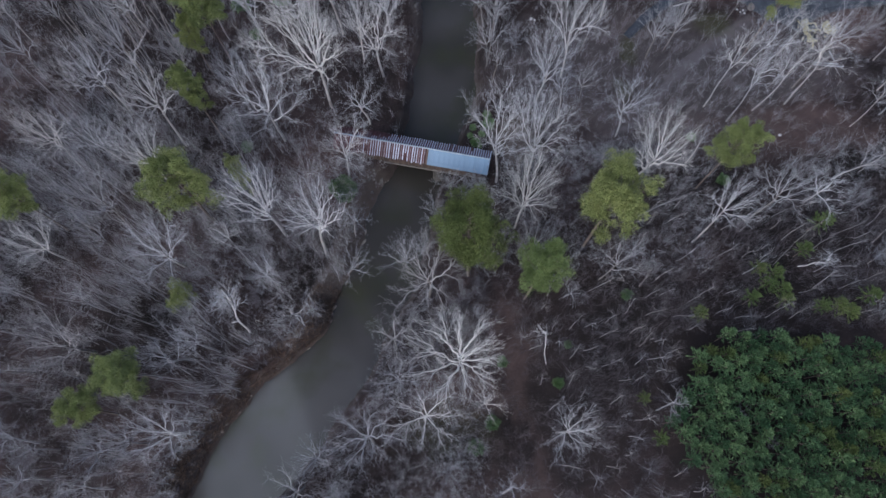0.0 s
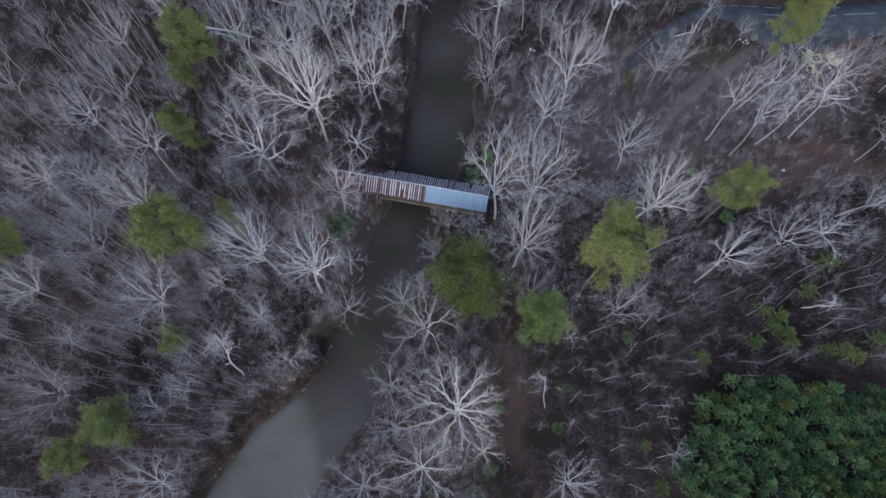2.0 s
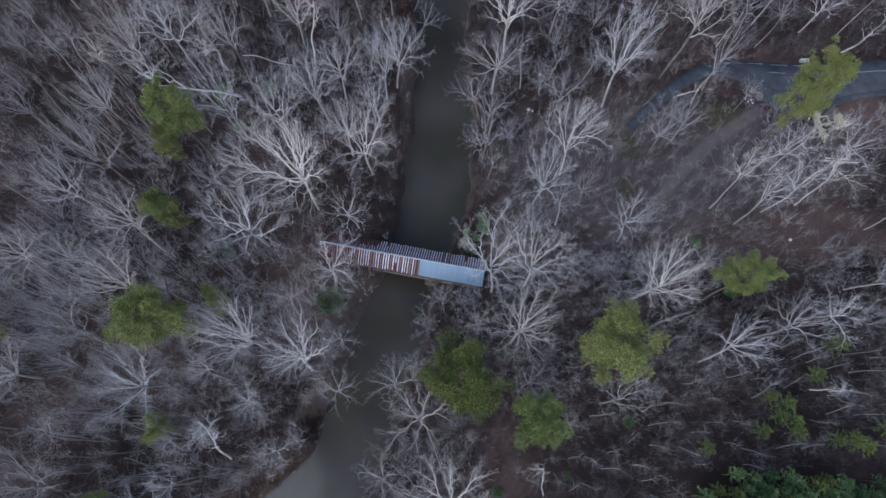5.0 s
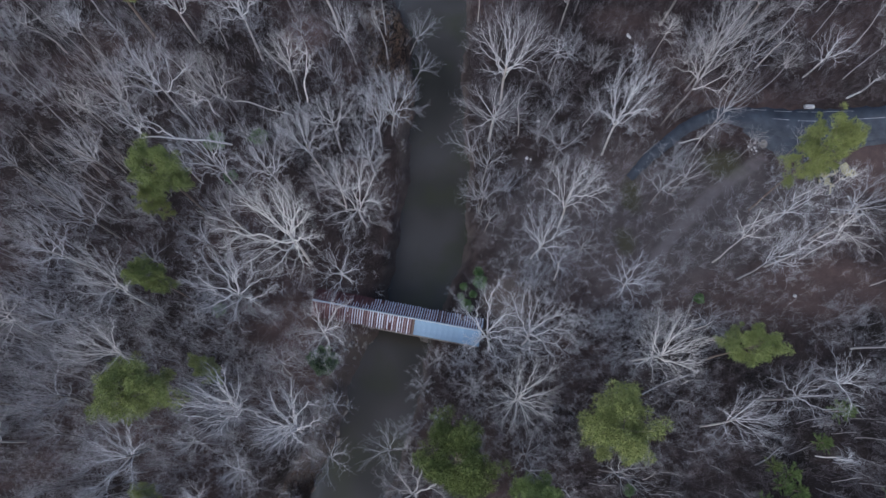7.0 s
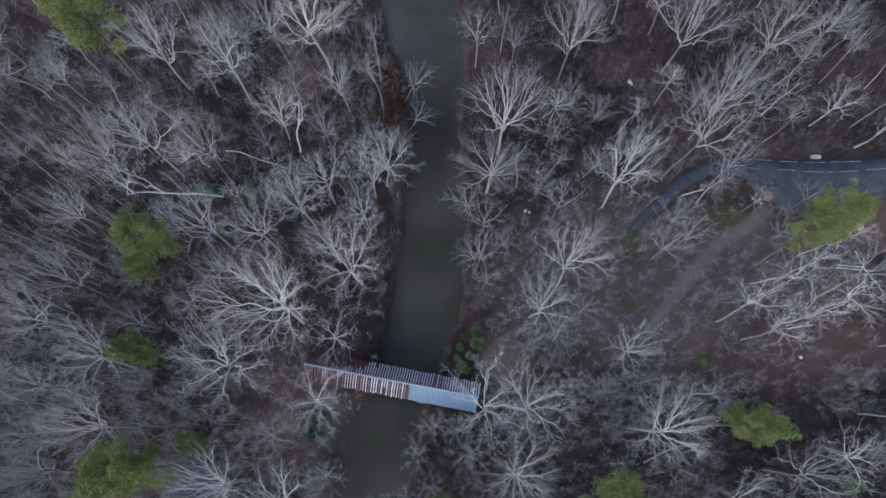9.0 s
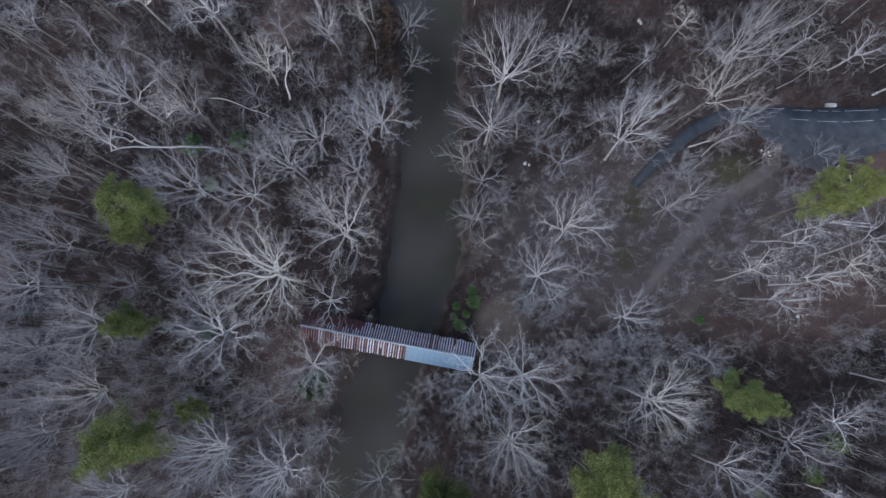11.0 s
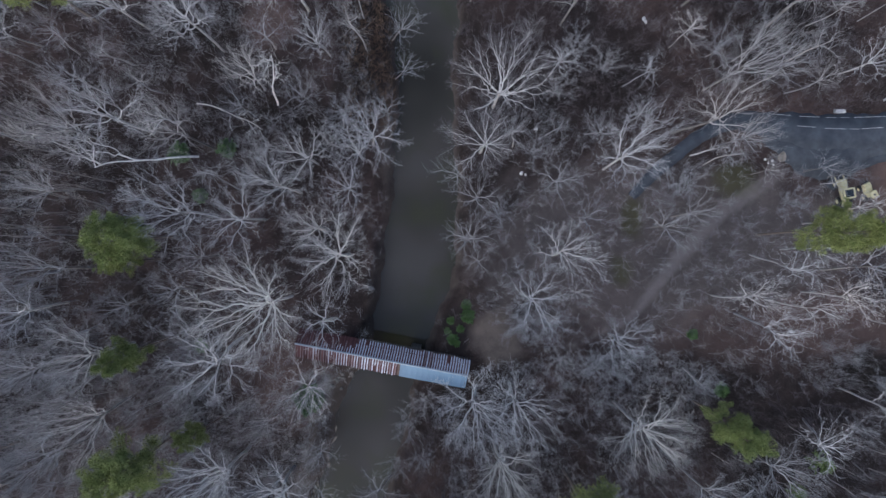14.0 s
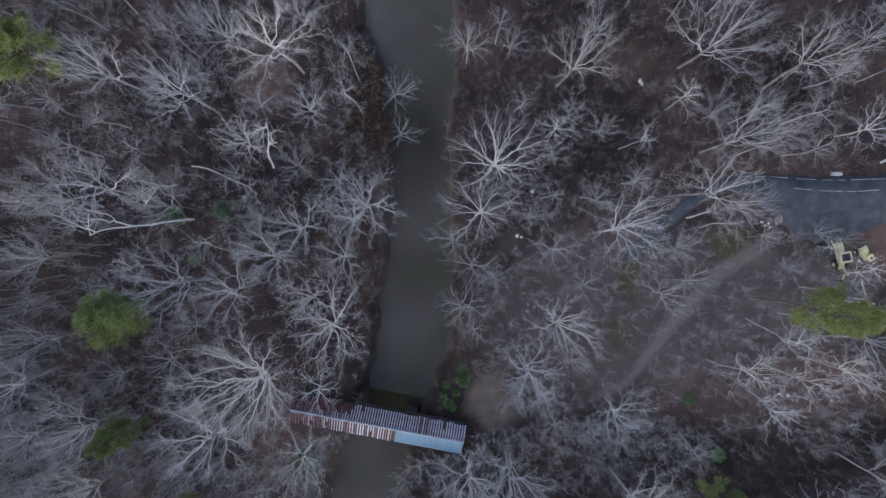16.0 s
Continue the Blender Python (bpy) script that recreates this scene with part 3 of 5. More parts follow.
def tree_meshes(seed, form, bark, twig, outline=None, thick=1.0):
    trunk, big, fine, hairs = grow(seed, form, bark is bark_cream and not outline, outline, thick)
    tv, tf = limbs_mesh(trunk, 7)
    trunk_me = mesh_np("trunk", tv, tf, True)
    trunk_me.materials.append(bark_trunk if form in ("broad", "round") and bark is bark_grey else bark_flaked if form in ("broad", "round") else bark if form == "crooked" else bark_stem)
    pieces = [limbs_mesh(big, 4), limbs_mesh(fine, 3), hair_mesh(hairs)]
    cv, cf = join(*pieces)
    crown_me = mesh_np("crown", cv, cf, False)
    crown_me.materials.append(bark)
    crown_me.materials.append(twig)
    n_big = len(pieces[0][1]) + (len(pieces[1][1]) if outline else 0)
    idx = np.zeros(len(cf), np.int32)
    idx[n_big:] = 1
    crown_me.polygons.foreach_set("material_index", idx)
    return trunk_me, crown_me


FORMS = {}
for form, seeds in (("broad", 7), ("round", 6), ("oval", 4), ("slender", 6), ("sapling", 6), ("bushy", 5), ("crooked", 3)):
    for look_name, bark, twig in (("pale", bark_pale, twig_pale), ("grey", bark_grey, twig_grey), ("cream", bark_cream, twig_cream)):
        if look_name == "cream" and form != "broad" or look_name == "pale" and form == "bushy":
            continue
        for s in range(seeds):
            FORMS[form, look_name, s] = tree_meshes(100 * len(form) + s + {"pale": 40, "grey": 0, "cream": 70}[look_name], form, bark_stem if form == "sapling" and look_name == "grey" else twig_grey if form == "bushy" else bark, twig_dim if form == "sapling" else twig)
COUNT = {key: sum(1 for f in FORMS if f[:2] == key) for key in {f[:2] for f in FORMS}}
RADIUS = {"broad": 8.5, "round": 8.3, "oval": 6.0, "slender": 3.6, "sapling": 3.4, "bushy": 7.0, "crooked": 5.5}
TREE_LABEL = {
    ("broad", "pale"): "tall leafless sycamore with spreading pale cream limbs",
    ("broad", "grey"): "large leafless hardwood with a wide grey crown",
    ("broad", "cream"): "large leafless sycamore with bright cream-coloured spreading limbs",
    ("round", "pale"): "leafless tree with a rounded crown of pale limbs",
    ("round", "grey"): "leafless grey hardwood with a rounded twiggy crown",
    ("oval", "pale"): "leafless tree with pale bark and ascending limbs",
    ("oval", "grey"): "leafless grey hardwood tree with fine twigs",
    ("slender", "pale"): "thin leafless pale-barked tree with a narrow crown",
    ("slender", "grey"): "thin leafless grey woodland tree with a narrow crown",
    ("sapling", "pale"): "small leafless pale-barked sapling on the slope",
    ("sapling", "grey"): "small leafless grey sapling with fine upright twigs",
    ("bushy", "grey"): "low leafless shrub with a hazy grey mass of twigs",
    ("crooked", "pale"): "crooked half-broken leafless tree with pale limbs",
    ("crooked", "grey"): "crooked half-broken leafless grey tree",
}
tree_rng = np.random.default_rng(5)
TREES = [(-19.9, 50.2, 4.5), (7, 63.5, 4.5)]


def plant(x, y, top, radius, form, look_name, lean=0.0, toward=0.0, outline=None, thick=1.0):
    """A bare tree whose crown's top stands at that height over the datum."""
    TREES.append((x, y, radius))
    z = land_at(x, y)
    s = int(tree_rng.integers(COUNT[form, look_name]))
    trunk_me, crown_me = FORMS[form, look_name, s]
    name = {"sapling": "sapling", "bushy": "leafless_shrub"}.get(form, "bare_tree")
    if outline:
        bark, twig = {"cream": (bark_cream, twig_cream), "pale": (bark_pale, twig_grey), "grey": (bark_pale, twig_dim)}[look_name]
        trunk_me, crown_me = tree_meshes(int(abs(x * 10)), form, bark, twig, outline, thick)
    root = new(name)
    root.empty_display_size = 0.5
    obj("trunk", trunk_me, None, root)
    obj("crown", crown_me, None, root)
    high = max(top - z, 4.0) / 19.0
    wide = 1.0 if outline else radius / RADIUS[form]
    tilt = pose(0, 0, 0, 0, 0, toward) @ pose(0, 0, 0, 0, lean, 0) @ pose(0, 0, 0, 0, 0, -toward)
    root.matrix_basis = Matrix.Translation((x, y, z)) @ tilt @ pose(0, 0, 0, 0, 0, 0.0 if outline else float(tree_rng.uniform(0, 360))) @ Matrix.Diagonal((wide, wide, high, 1))
    tagged(root, TREE_LABEL[form, look_name], {"sapling": "sapling", "bare_tree": "tree"}.get(name, "shrub"), {"sapling": "saplings on the slope", "bare_tree": "leafless trees of the wood"}.get(name, "leafless shrubs"))


# x, y, height of the crown's top, radius
WEST_BROAD_PALE = [
    (-12.6, 77, 24, 8), (-8.3, 97.5, 21, 6.5),
    (-46.3, 3.5, 19, 6.5), (-36.8, 115.5, 29, 6.5), (-50.7, 119.7, 26, 6.5), (-50, 100, 26, 7), (-20.6, 123, 26, 8), (-52.8, 60.5, 28, 6.5),
    (-32.4, 61.5, 28, 8.5), (-38, 84.2, 29, 6.5), (-50.2, 34.6, 22, 7.5), (-53.5, 50.3, 28, 6.8)]
WEST_BROAD_GREY = [
    (-59, 98, 25, 7), (-65, 18, 23, 7),
    (-61.5, 42.5, 25, 6.5), (-38.7, 97, 28, 6), (-30, 126, 24, 6.5), (-61, 74.5, 28, 6.5)]
WEST_OVAL = [
    (-11.5, 88.5, 17, 4.8), (-18.8, 94, 21, 5.8), (-22, 88.5, 25, 5.8), (-17, 81.2, 21, 5), (-28.8, 83.5, 25, 6.2), (-10.5, 95, 19, 4.8), (-65, 68, 24, 6),
    (-66, 57.6, 17, 5), (-72.5, 54.7, 20, 6), (-73, 36, 18, 5.5), (-65, 89, 18, 5), (-16.5, 114.5, 18, 4.2), (-28.8, 108, 18, 5), (-39.5, 27, 12, 3.5), (-32, 31, 13, 4)]
EAST_BROAD_PALE = [
    (25.1, 76.8, 28, 6), (19.3, 70.2, 25, 6.2), (10.8, 52.3, 33, 7.6), (17, 53.3, 32, 7), (-3.3, 5.5, 27, 6.5), 
    (35.2, 93, 30, 7), (35.5, 62.3, 21, 5.5), (47.6, 38.4, 30, 5.5), (20, 3.4, 26, 5)]
EAST_BROAD_GREY = [
    (27, 120.5, 30, 6.5), (50, 124, 29, 8.5), (48, 99.8, 31, 6.5), (54, 108, 31, 7), (66, 120, 25, 8),  (58.5, 43, 27, 6.5), (74, 74, 26, 6), (-12.4, 1.6, 18, 7), (-2.6, 28.4, 24, 8)]
EAST_OVAL = [
    (24.2, 89, 19, 5), (30, 84, 17, 3.8), (10.3, 87, 17, 5), (9.3, 79.7, 21, 4), (10.5, 75.8, 14, 3.2), (44, 82, 16, 5), 
    (29.3, 31.2, 26, 5), (15.8, 34.3, 27, 4), (48, 84, 17, 4), (57, 97.5, 22, 4.5), (73, 92.5, 12, 3), (77.5, 91.5, 11, 2.6), (63, 92, 11, 3), (17, 31, 19, 4)]
for rows_, form, look_name in ((WEST_BROAD_PALE, "broad", "pale"), (WEST_BROAD_GREY, "broad", "grey"), (WEST_OVAL, "broad", "pale"),
                               (EAST_BROAD_PALE, "broad", "pale"), (EAST_BROAD_GREY, "broad", "grey"), (EAST_OVAL, "round", "grey")):
    for x, y, top, radius in rows_:
        plant(x, y, top, radius, form, look_name)
for x, y, top, radius in ((14.1, 42.3, 31, 6.5), (36, 50, 31, 7)):
    plant(x, y, top, radius, "broad", "cream")
plant(-23.2, 69.2, 32, 10, "broad", "cream", outline=(5.5, 4.5, 8.7, 10, 15, 9.5, 9.6, 8), thick=1.05)
plant(3.7, 14.6, 28, 8, "broad", "cream", outline=(6.5, 8, 7.5, 9.5, 10.5, 10, 8, 7.5), thick=0.95)
plant(11.8, 96.2, 17, 7, "broad", "grey", outline=(6, 6, 6.5, 7.5, 9, 7.5, 6, 5), thick=0.55)
plant(14.3, 104.8, 29, 8.5, "broad", "grey", outline=(9.5, 8.8, 8.5, 8.3, 8.8, 8, 4.5, 6.5), thick=0.8)
plant(-31.1, 41.2, 29, 8, "broad", "pale", outline=(4, 4.5, 6.5, 8, 8, 7, 5, 3.5), thick=1.5)
plant(-22.9, 37.4, 28, 8, "broad", "pale", outline=(6, 7, 7.5, 7, 6.5, 5, 4, 4), thick=1.5)
for x, y, top, radius, lean, toward in ((-5.0, 118, 11, 4.2, 16, 0), (-4.3, 110.5, 9, 3.4, 20, 5), (-19.2, 34, 13, 4.5, 14, 0), (-5.0, 34.5, 14, 5, 12, 150), (9.5, 80, 14, 4.4, 10, 170), (9, 91, 13, 4.5, 10, 170)):
    plant(x, y, top, radius, "round", "grey", lean, toward)
for x, y, top, radius in ((-2.0, 45.6, 7.5, 3.8), (1.6, 50.5, 9, 3.6), (5.5, 49.5, 9, 3.6), (8, 45, 10, 4), (-3.5, 38, 8, 3.2), (1, 40, 8, 3), (26, 57.5, 7, 4), (32, 56, 8, 4), (51, 6.5, 11, 2.2), (56, 1.5, 10, 1.8)):
    plant(x, y, top, radius, "bushy", "grey")
for x, y, top, radius in ((54.6, 69.4, 26, 4.6), (71.6, 70, 25, 4.6), (59, 66, 29, 4.6), (62, 77, 23, 4.2), (70.7, 47, 18, 5), (64.5, 68.5, 25, 4)):
    plant(x, y, top, radius, "slender", "pale")
for x, y, top, radius in ((-36.4, 21.5, 16, 5), (-45, 102, 17, 5), (66.5, 33.5, 15, 3), (-26.5, 105, 14, 5)):
    plant(x, y, top, radius, "crooked", "pale")
for x, y, top, radius in ((80.6, 85.6, 9, 3.2), (84.2, 86.4, 8, 2.8), (76.2, 90.2, 7, 2.6)):
    plant(x, y, top, radius, "round", "pale")
plant(-41.5, 95.6, 24, 5.5, "crooked", "pale", 48, 163)
plant(-18.9, 53.4, 20, 6.0, "broad", "pale", 7, 0)
plant(18.8, 15.5, 16, 2.4, "crooked", "pale", 24, 140)


# ---------------- pines ----------------
def blades(rng, centres, dirs, size, count, width):
    """Tufts of narrow pointed needles or leaves."""
    n_ = len(centres)
    d = dirs[:, None, :] + rng.normal(0, 0.75, (n_, count, 3))
    d /= np.linalg.norm(d, axis=2, keepdims=True)
    d = d.reshape(-1, 3)
    c = np.repeat(centres, count, 0)
    ln = (size * rng.uniform(0.6, 1.2, len(c)))[:, None]
    u, v = frames_of(d)
    a = rng.uniform(0, 6.28, len(c))[:, None]
    s = (u * np.cos(a) + v * np.sin(a)) * width
    V = np.stack([c - s, c + d * ln, c + s], 1).reshape(-1, 3)
    return V, np.arange(len(V)).reshape(-1, 3)


def crown_of(trunk, wood, tufts, needles):
    """The meshes of a pine's trunk and of its crown, boughs and needles."""
    tm = mesh_np("trunk", *limbs_mesh(trunk, 6), True)
    tm.materials.append(bark_pine)
    cm = mesh_np("crown", *join(wood, tufts), False)
    cm.materials.append(bark_pine)
    cm.materials.append(needles)
    idx = np.ones(len(wood[1]) + len(tufts[1]), np.int32)
    idx[:len(wood[1])] = 0
    cm.polygons.foreach_set("material_index", idx)
    return tm, cm


def pine_meshes(seed, needles):
    """A pine 20 m high: a trunk, and boughs that end in domed clumps of needles."""
    rng = np.random.default_rng(seed)
    trunk, big, cent, dirs = [], [], [], []
    pts, ds = branch(rng, np.array([0, 0, -0.5]), UP, 19.0, 0.26, 0.05, 8, 0.03, 0.08, trunk)
    lo = 0.52
    ph = rng.uniform(0, 6.28, 2)
    for t, p, d in offshoots(rng, pts, ds, 30, lo, 1.0, 1.1):
        rel = (t - lo) / (1 - lo)
        az = math.atan2(d[1], d[0])
        l1 = 5.0 * (0.72 + 0.38 * rel) * (1.0 - 0.62 * rel ** 3) * (1 + 0.1 * math.sin(2 * az + ph[0]) + 0.12 * math.sin(3 * az + ph[1])) * rng.uniform(0.75, 1.12)
        lp, ld = branch(rng, p, d, l1, 0.06, 0.02, 4, 0.12, 0.1, big)
        clumps = [lp[-1]]
        for t2, p2, d2 in offshoots(rng, lp, ld, 6, 0.3, 1.0, 0.8):
            e = p2 + unit(d2 + UP * 0.2) * l1 * rng.uniform(0.16, 0.34)
            big.append((*p2, *e, 0.02, 0.012))
            clumps.append(e)
        for c in clumps:
            n_, size = 120, rng.uniform(0.55, 0.95)
            w = rng.normal(0, 1, (n_, 3))
            w /= np.linalg.norm(w, axis=1, keepdims=True)
            w[:, 2] = np.abs(w[:, 2]) * 1.1 - 0.25
            cent.append(c + w * np.array([1.0, 1.0, 0.7]) * (size * rng.uniform(0.35, 1.0, n_))[:, None])
            dirs.append(w + UP * 0.5)
    return crown_of(trunk, limbs_mesh(big, 3), blades(rng, np.concatenate(cent), np.concatenate(dirs), 0.36, 1, 0.045), needles)


def young_pine_meshes(seed, needles):
    """A young pine 9 m high: whorls of bristling arms round a straight stem."""
    rng = np.random.default_rng(seed)
    trunk, big, cent, dirs = [], [], [], []
    pts, ds = branch(rng, np.array([0, 0, -0.5]), UP, 9.5, 0.09, 0.02, 6, 0.02, 0.06, trunk)
    for at, arm in ((0.5, 1.8), (0.66, 1.6), (0.79, 1.25), (0.9, 0.8), (0.965, 0.45)):
        turn = rng.uniform(0, 6.28)
        count = int(rng.integers(5, 8))
        base = np.array([pts[-1][0] * at, pts[-1][1] * at, -0.5 + 9.5 * at])
        for k in range(count):
            a = turn + 6.283 * k / count + rng.normal(0, 0.12)
            d = unit(np.array([math.cos(a), math.sin(a), 0.42]))
            e = base + d * arm * rng.uniform(0.75, 1.15) + UP * 0.12
            big.append((*base, *e, 0.025, 0.01))
            for q in np.linspace(0.3, 1.0, 6):
                for m_ in range(3 if q < 0.95 else 6):
                    cent.append(base + (e - base) * q + rng.normal(0, 0.04, 3))
                    dirs.append(d * 1.2 + UP * 0.35)
    for k in range(12):
        cent.append(pts[-1] - UP * 0.06 * k)
        dirs.append(UP * 1.2)
    return crown_of(trunk, limbs_mesh(big, 3), blades(rng, np.array(cent), np.array(dirs), 0.58, 1, 0.12), needles)


PINES = [pine_meshes(900 + s, needle_light) for s in range(5)]
PINE_DARK = pine_meshes(920, needle_mid)
YOUNG = [young_pine_meshes(940 + s, needle_dark) for s in range(8)]
YOUNG_LIGHT = [young_pine_meshes(960 + s, needle_mid) for s in range(3)]


def plant_pine(name, meshes, x, y, top, radius, base_r, base_h, label, group):
    TREES.append((x, y, radius))
    z = land_at(x, y)
    root = new(name)
    root.empty_display_size = 0.5
    obj("trunk", meshes[0], None, root)
    obj("crown", meshes[1], None, root)
    wide, high = radius * (1.12 if base_h > 12 else 1.0) / base_r, max(top - z, 2.0) / base_h
    root.matrix_basis = Matrix.Translation((x, y, z)) @ pose(0, 0, 0, float(tree_rng.normal(0, 1.5)), float(tree_rng.normal(0, 1.5)), float(tree_rng.uniform(0, 360))) @ Matrix.Diagonal((wide, wide, high, 1))
    tagged(root, label, "pine tree", group)


for i, (x, y, top, radius) in enumerate([
        (26.8, 37.8, 37, 6.8), (15.4, 27.8, 34, 5.0), (50.3, 50.3, 29.5, 4.2), (63.6, 80.6, 37, 4.7), (-45, 43.6, 29, 6.2), (-45.2, 80.3, 28.5, 5.4), (-45, 61.9, 29, 3.3),
        (-52.9, 13.2, 19, 5), (-59.2, 6.7, 19, 4), (-46.7, 27, 14, 3), (-60.5, 121, 30, 7.5), (-74, 42, 24, 5), (-36, 47, 22, 2.5), (-48, 76, 22, 2.8)]):
    plant_pine("pine_tree", PINES[i % 5], x, y, top, radius, 5.6, 19.5, "tall pine with a ragged yellow-green crown above the bare wood", "tall pines")
plant_pine("pine_tree", PINE_DARK, 4.9, 32.8, 34.5, 7.0, 5.6, 19.5, "tall broad pine with a dense deep-green crown by the creek", "tall pines")

rng = np.random.default_rng(31)
young = []
EDGE_Y, EDGE_X = [-16, -6.8, -4.3, 2, 7.2, 10, 19.5], [50, 45.6, 44, 39.3, 38, 41, 47]
for tries in range(14000):
    x, y = rng.uniform(37, 77), rng.uniform(-10.5, 19.5)
    top_edge = 19.3 - 0.11 * max(0, x - 57) + 0.8 * math.sin(x * 0.8)
    if y > top_edge or x < np.interp(y, EDGE_Y, EDGE_X) + 0.8 * math.sin(y * 1.1):
        continue
    if math.hypot(x - 51, y - 6.5) < 1.6 or math.hypot(x - 56, y - 1.5) < 1.4:
        continue
    if len(young) < 298 and all((x - a) ** 2 + (y - b2) ** 2 > 1.75 ** 2 for a, b2 in young):
        young.append((x, y))
for x, y in young:
    light = rng.random() < 0.14
    mm_ = YOUNG_LIGHT[int(rng.integers(3))] if light else YOUNG[int(rng.integers(8))]
    plant_pine("young_pine", mm_, x, y, land_at(x, y) + rng.uniform(5.8, 9.8), rng.uniform(1.15, 1.62), 1.75, 9.2,
               "young planted pine with a yellowish green crown" if light else "young planted pine with a dark green crown", "planted young pines")
for x, y, h, r in ((59.4, 30.5, 7.5, 1.8), (60.5, 28.2, 7, 1.7), (60.8, 26, 6.5, 1.6), (58.2, 29, 6, 1.6), (66.3, 35.5, 6.5, 1.6), (45.5, 23.5, 6, 1.5), (70, 24.5, 6.5, 1.8), (72.5, 24, 6, 1.7), (67.5, 25, 6, 1.5), (55, 26, 7, 1.6), (36.5, 2.5, 5.5, 1.4), (34.5, 9, 5, 1.2), (57.5, 32, 6, 1.5), (76, 27, 7, 1.8), (70, 41, 8, 2)):
    plant_pine("young_pine", YOUNG_LIGHT[int(rng.integers(3))], x, y, land_at(x, y) + h, r, 1.75, 9.2, "young pine growing wild with a yellow-green crown", "wild young pines")


# ---------------- filler trees of the wood ----------------
def is_open(x, y, margin):
    """Clear of water, road, paths and the bridge."""
    if float(out_of_creek(np.array([x]), np.array([y]))[0]) < margin:
        return False
    ax, ay = np.array([x]), np.array([y])
    if near_line(ax, ay, ROAD, [w_ / 2 + margin for w_ in ROAD_W])[0] > 0 or near_line(ax, ay, PULLOUT, [w_ / 2 + margin for w_ in PULLOUT_W])[0] > 0 or near_line(ax, ay, LANE, LANE_W)[0] > 0:
        return False
    if near_line(ax, ay, TRAIL, [1.2 + margin * 0.5] * 9)[0] > 0 or near_line(ax, ay, PATH, [1.0 + margin * 0.4] * 10)[0] > 0:
        return False
    if -23 < x < 12.5 and abs(y - (58.1 - 0.188 * (x + 6.2))) < 3.2 + margin * 0.6:
        return False
    if 75 < x < 89 and 78 < y < 92:
        return False
    return not (x > 37 and y < 20.5 and x > np.interp(y, EDGE_Y, EDGE_X) - 0.5)


rng = np.random.default_rng(77)
made = 0
for tries in range(6000):
    x, y = rng.uniform(-106, 106), rng.uniform(-14, 150)
    low = (x > 14 and y < 44) or (64 < x < 84 and 56 < y < 67)
    if not is_open(x, y, 1.2) or (low and rng.random() < 0.8):
        continue
    r = rng.uniform(2.6, 4.4)
    if any((x - a) ** 2 + (y - b2) ** 2 < (0.55 * c_ + 0.6 * r) ** 2 for a, b2, c_ in TREES):
        continue
    form = ("round", "oval", "slender", "slender", "bushy")[int(rng.integers(5))]
    plant(x, y, land_at(x, y) + rng.uniform(12, 21) * (0.6 if low else 0.6 if form == "bushy" else 1), r * {"round": 1.3, "oval": 1.15, "slender": 1.0, "bushy": 1.2}[form], form, "grey" if form == "bushy" or rng.random() < 0.85 else "pale")
    made += 1
    if made >= 240:
        break


# small trees scattered over the slope above the plantation
made = 0
for tries in range(4000):
    x, y = rng.uniform(15, 82), rng.uniform(-9, 46)
    if is_open(x, y, 0.8) and all((x - a) ** 2 + (y - b2) ** 2 > 2.3 ** 2 for a, b2, c_ in TREES):
        plant(x, y, land_at(x, y) + rng.uniform(6.5, 11), rng.uniform(1.4, 2.3), "sapling", "grey" if rng.random() < 0.8 else "pale", float(rng.uniform(0, 8)), float(rng.uniform(0, 360)))
        made += 1
    if made >= 125:
        break


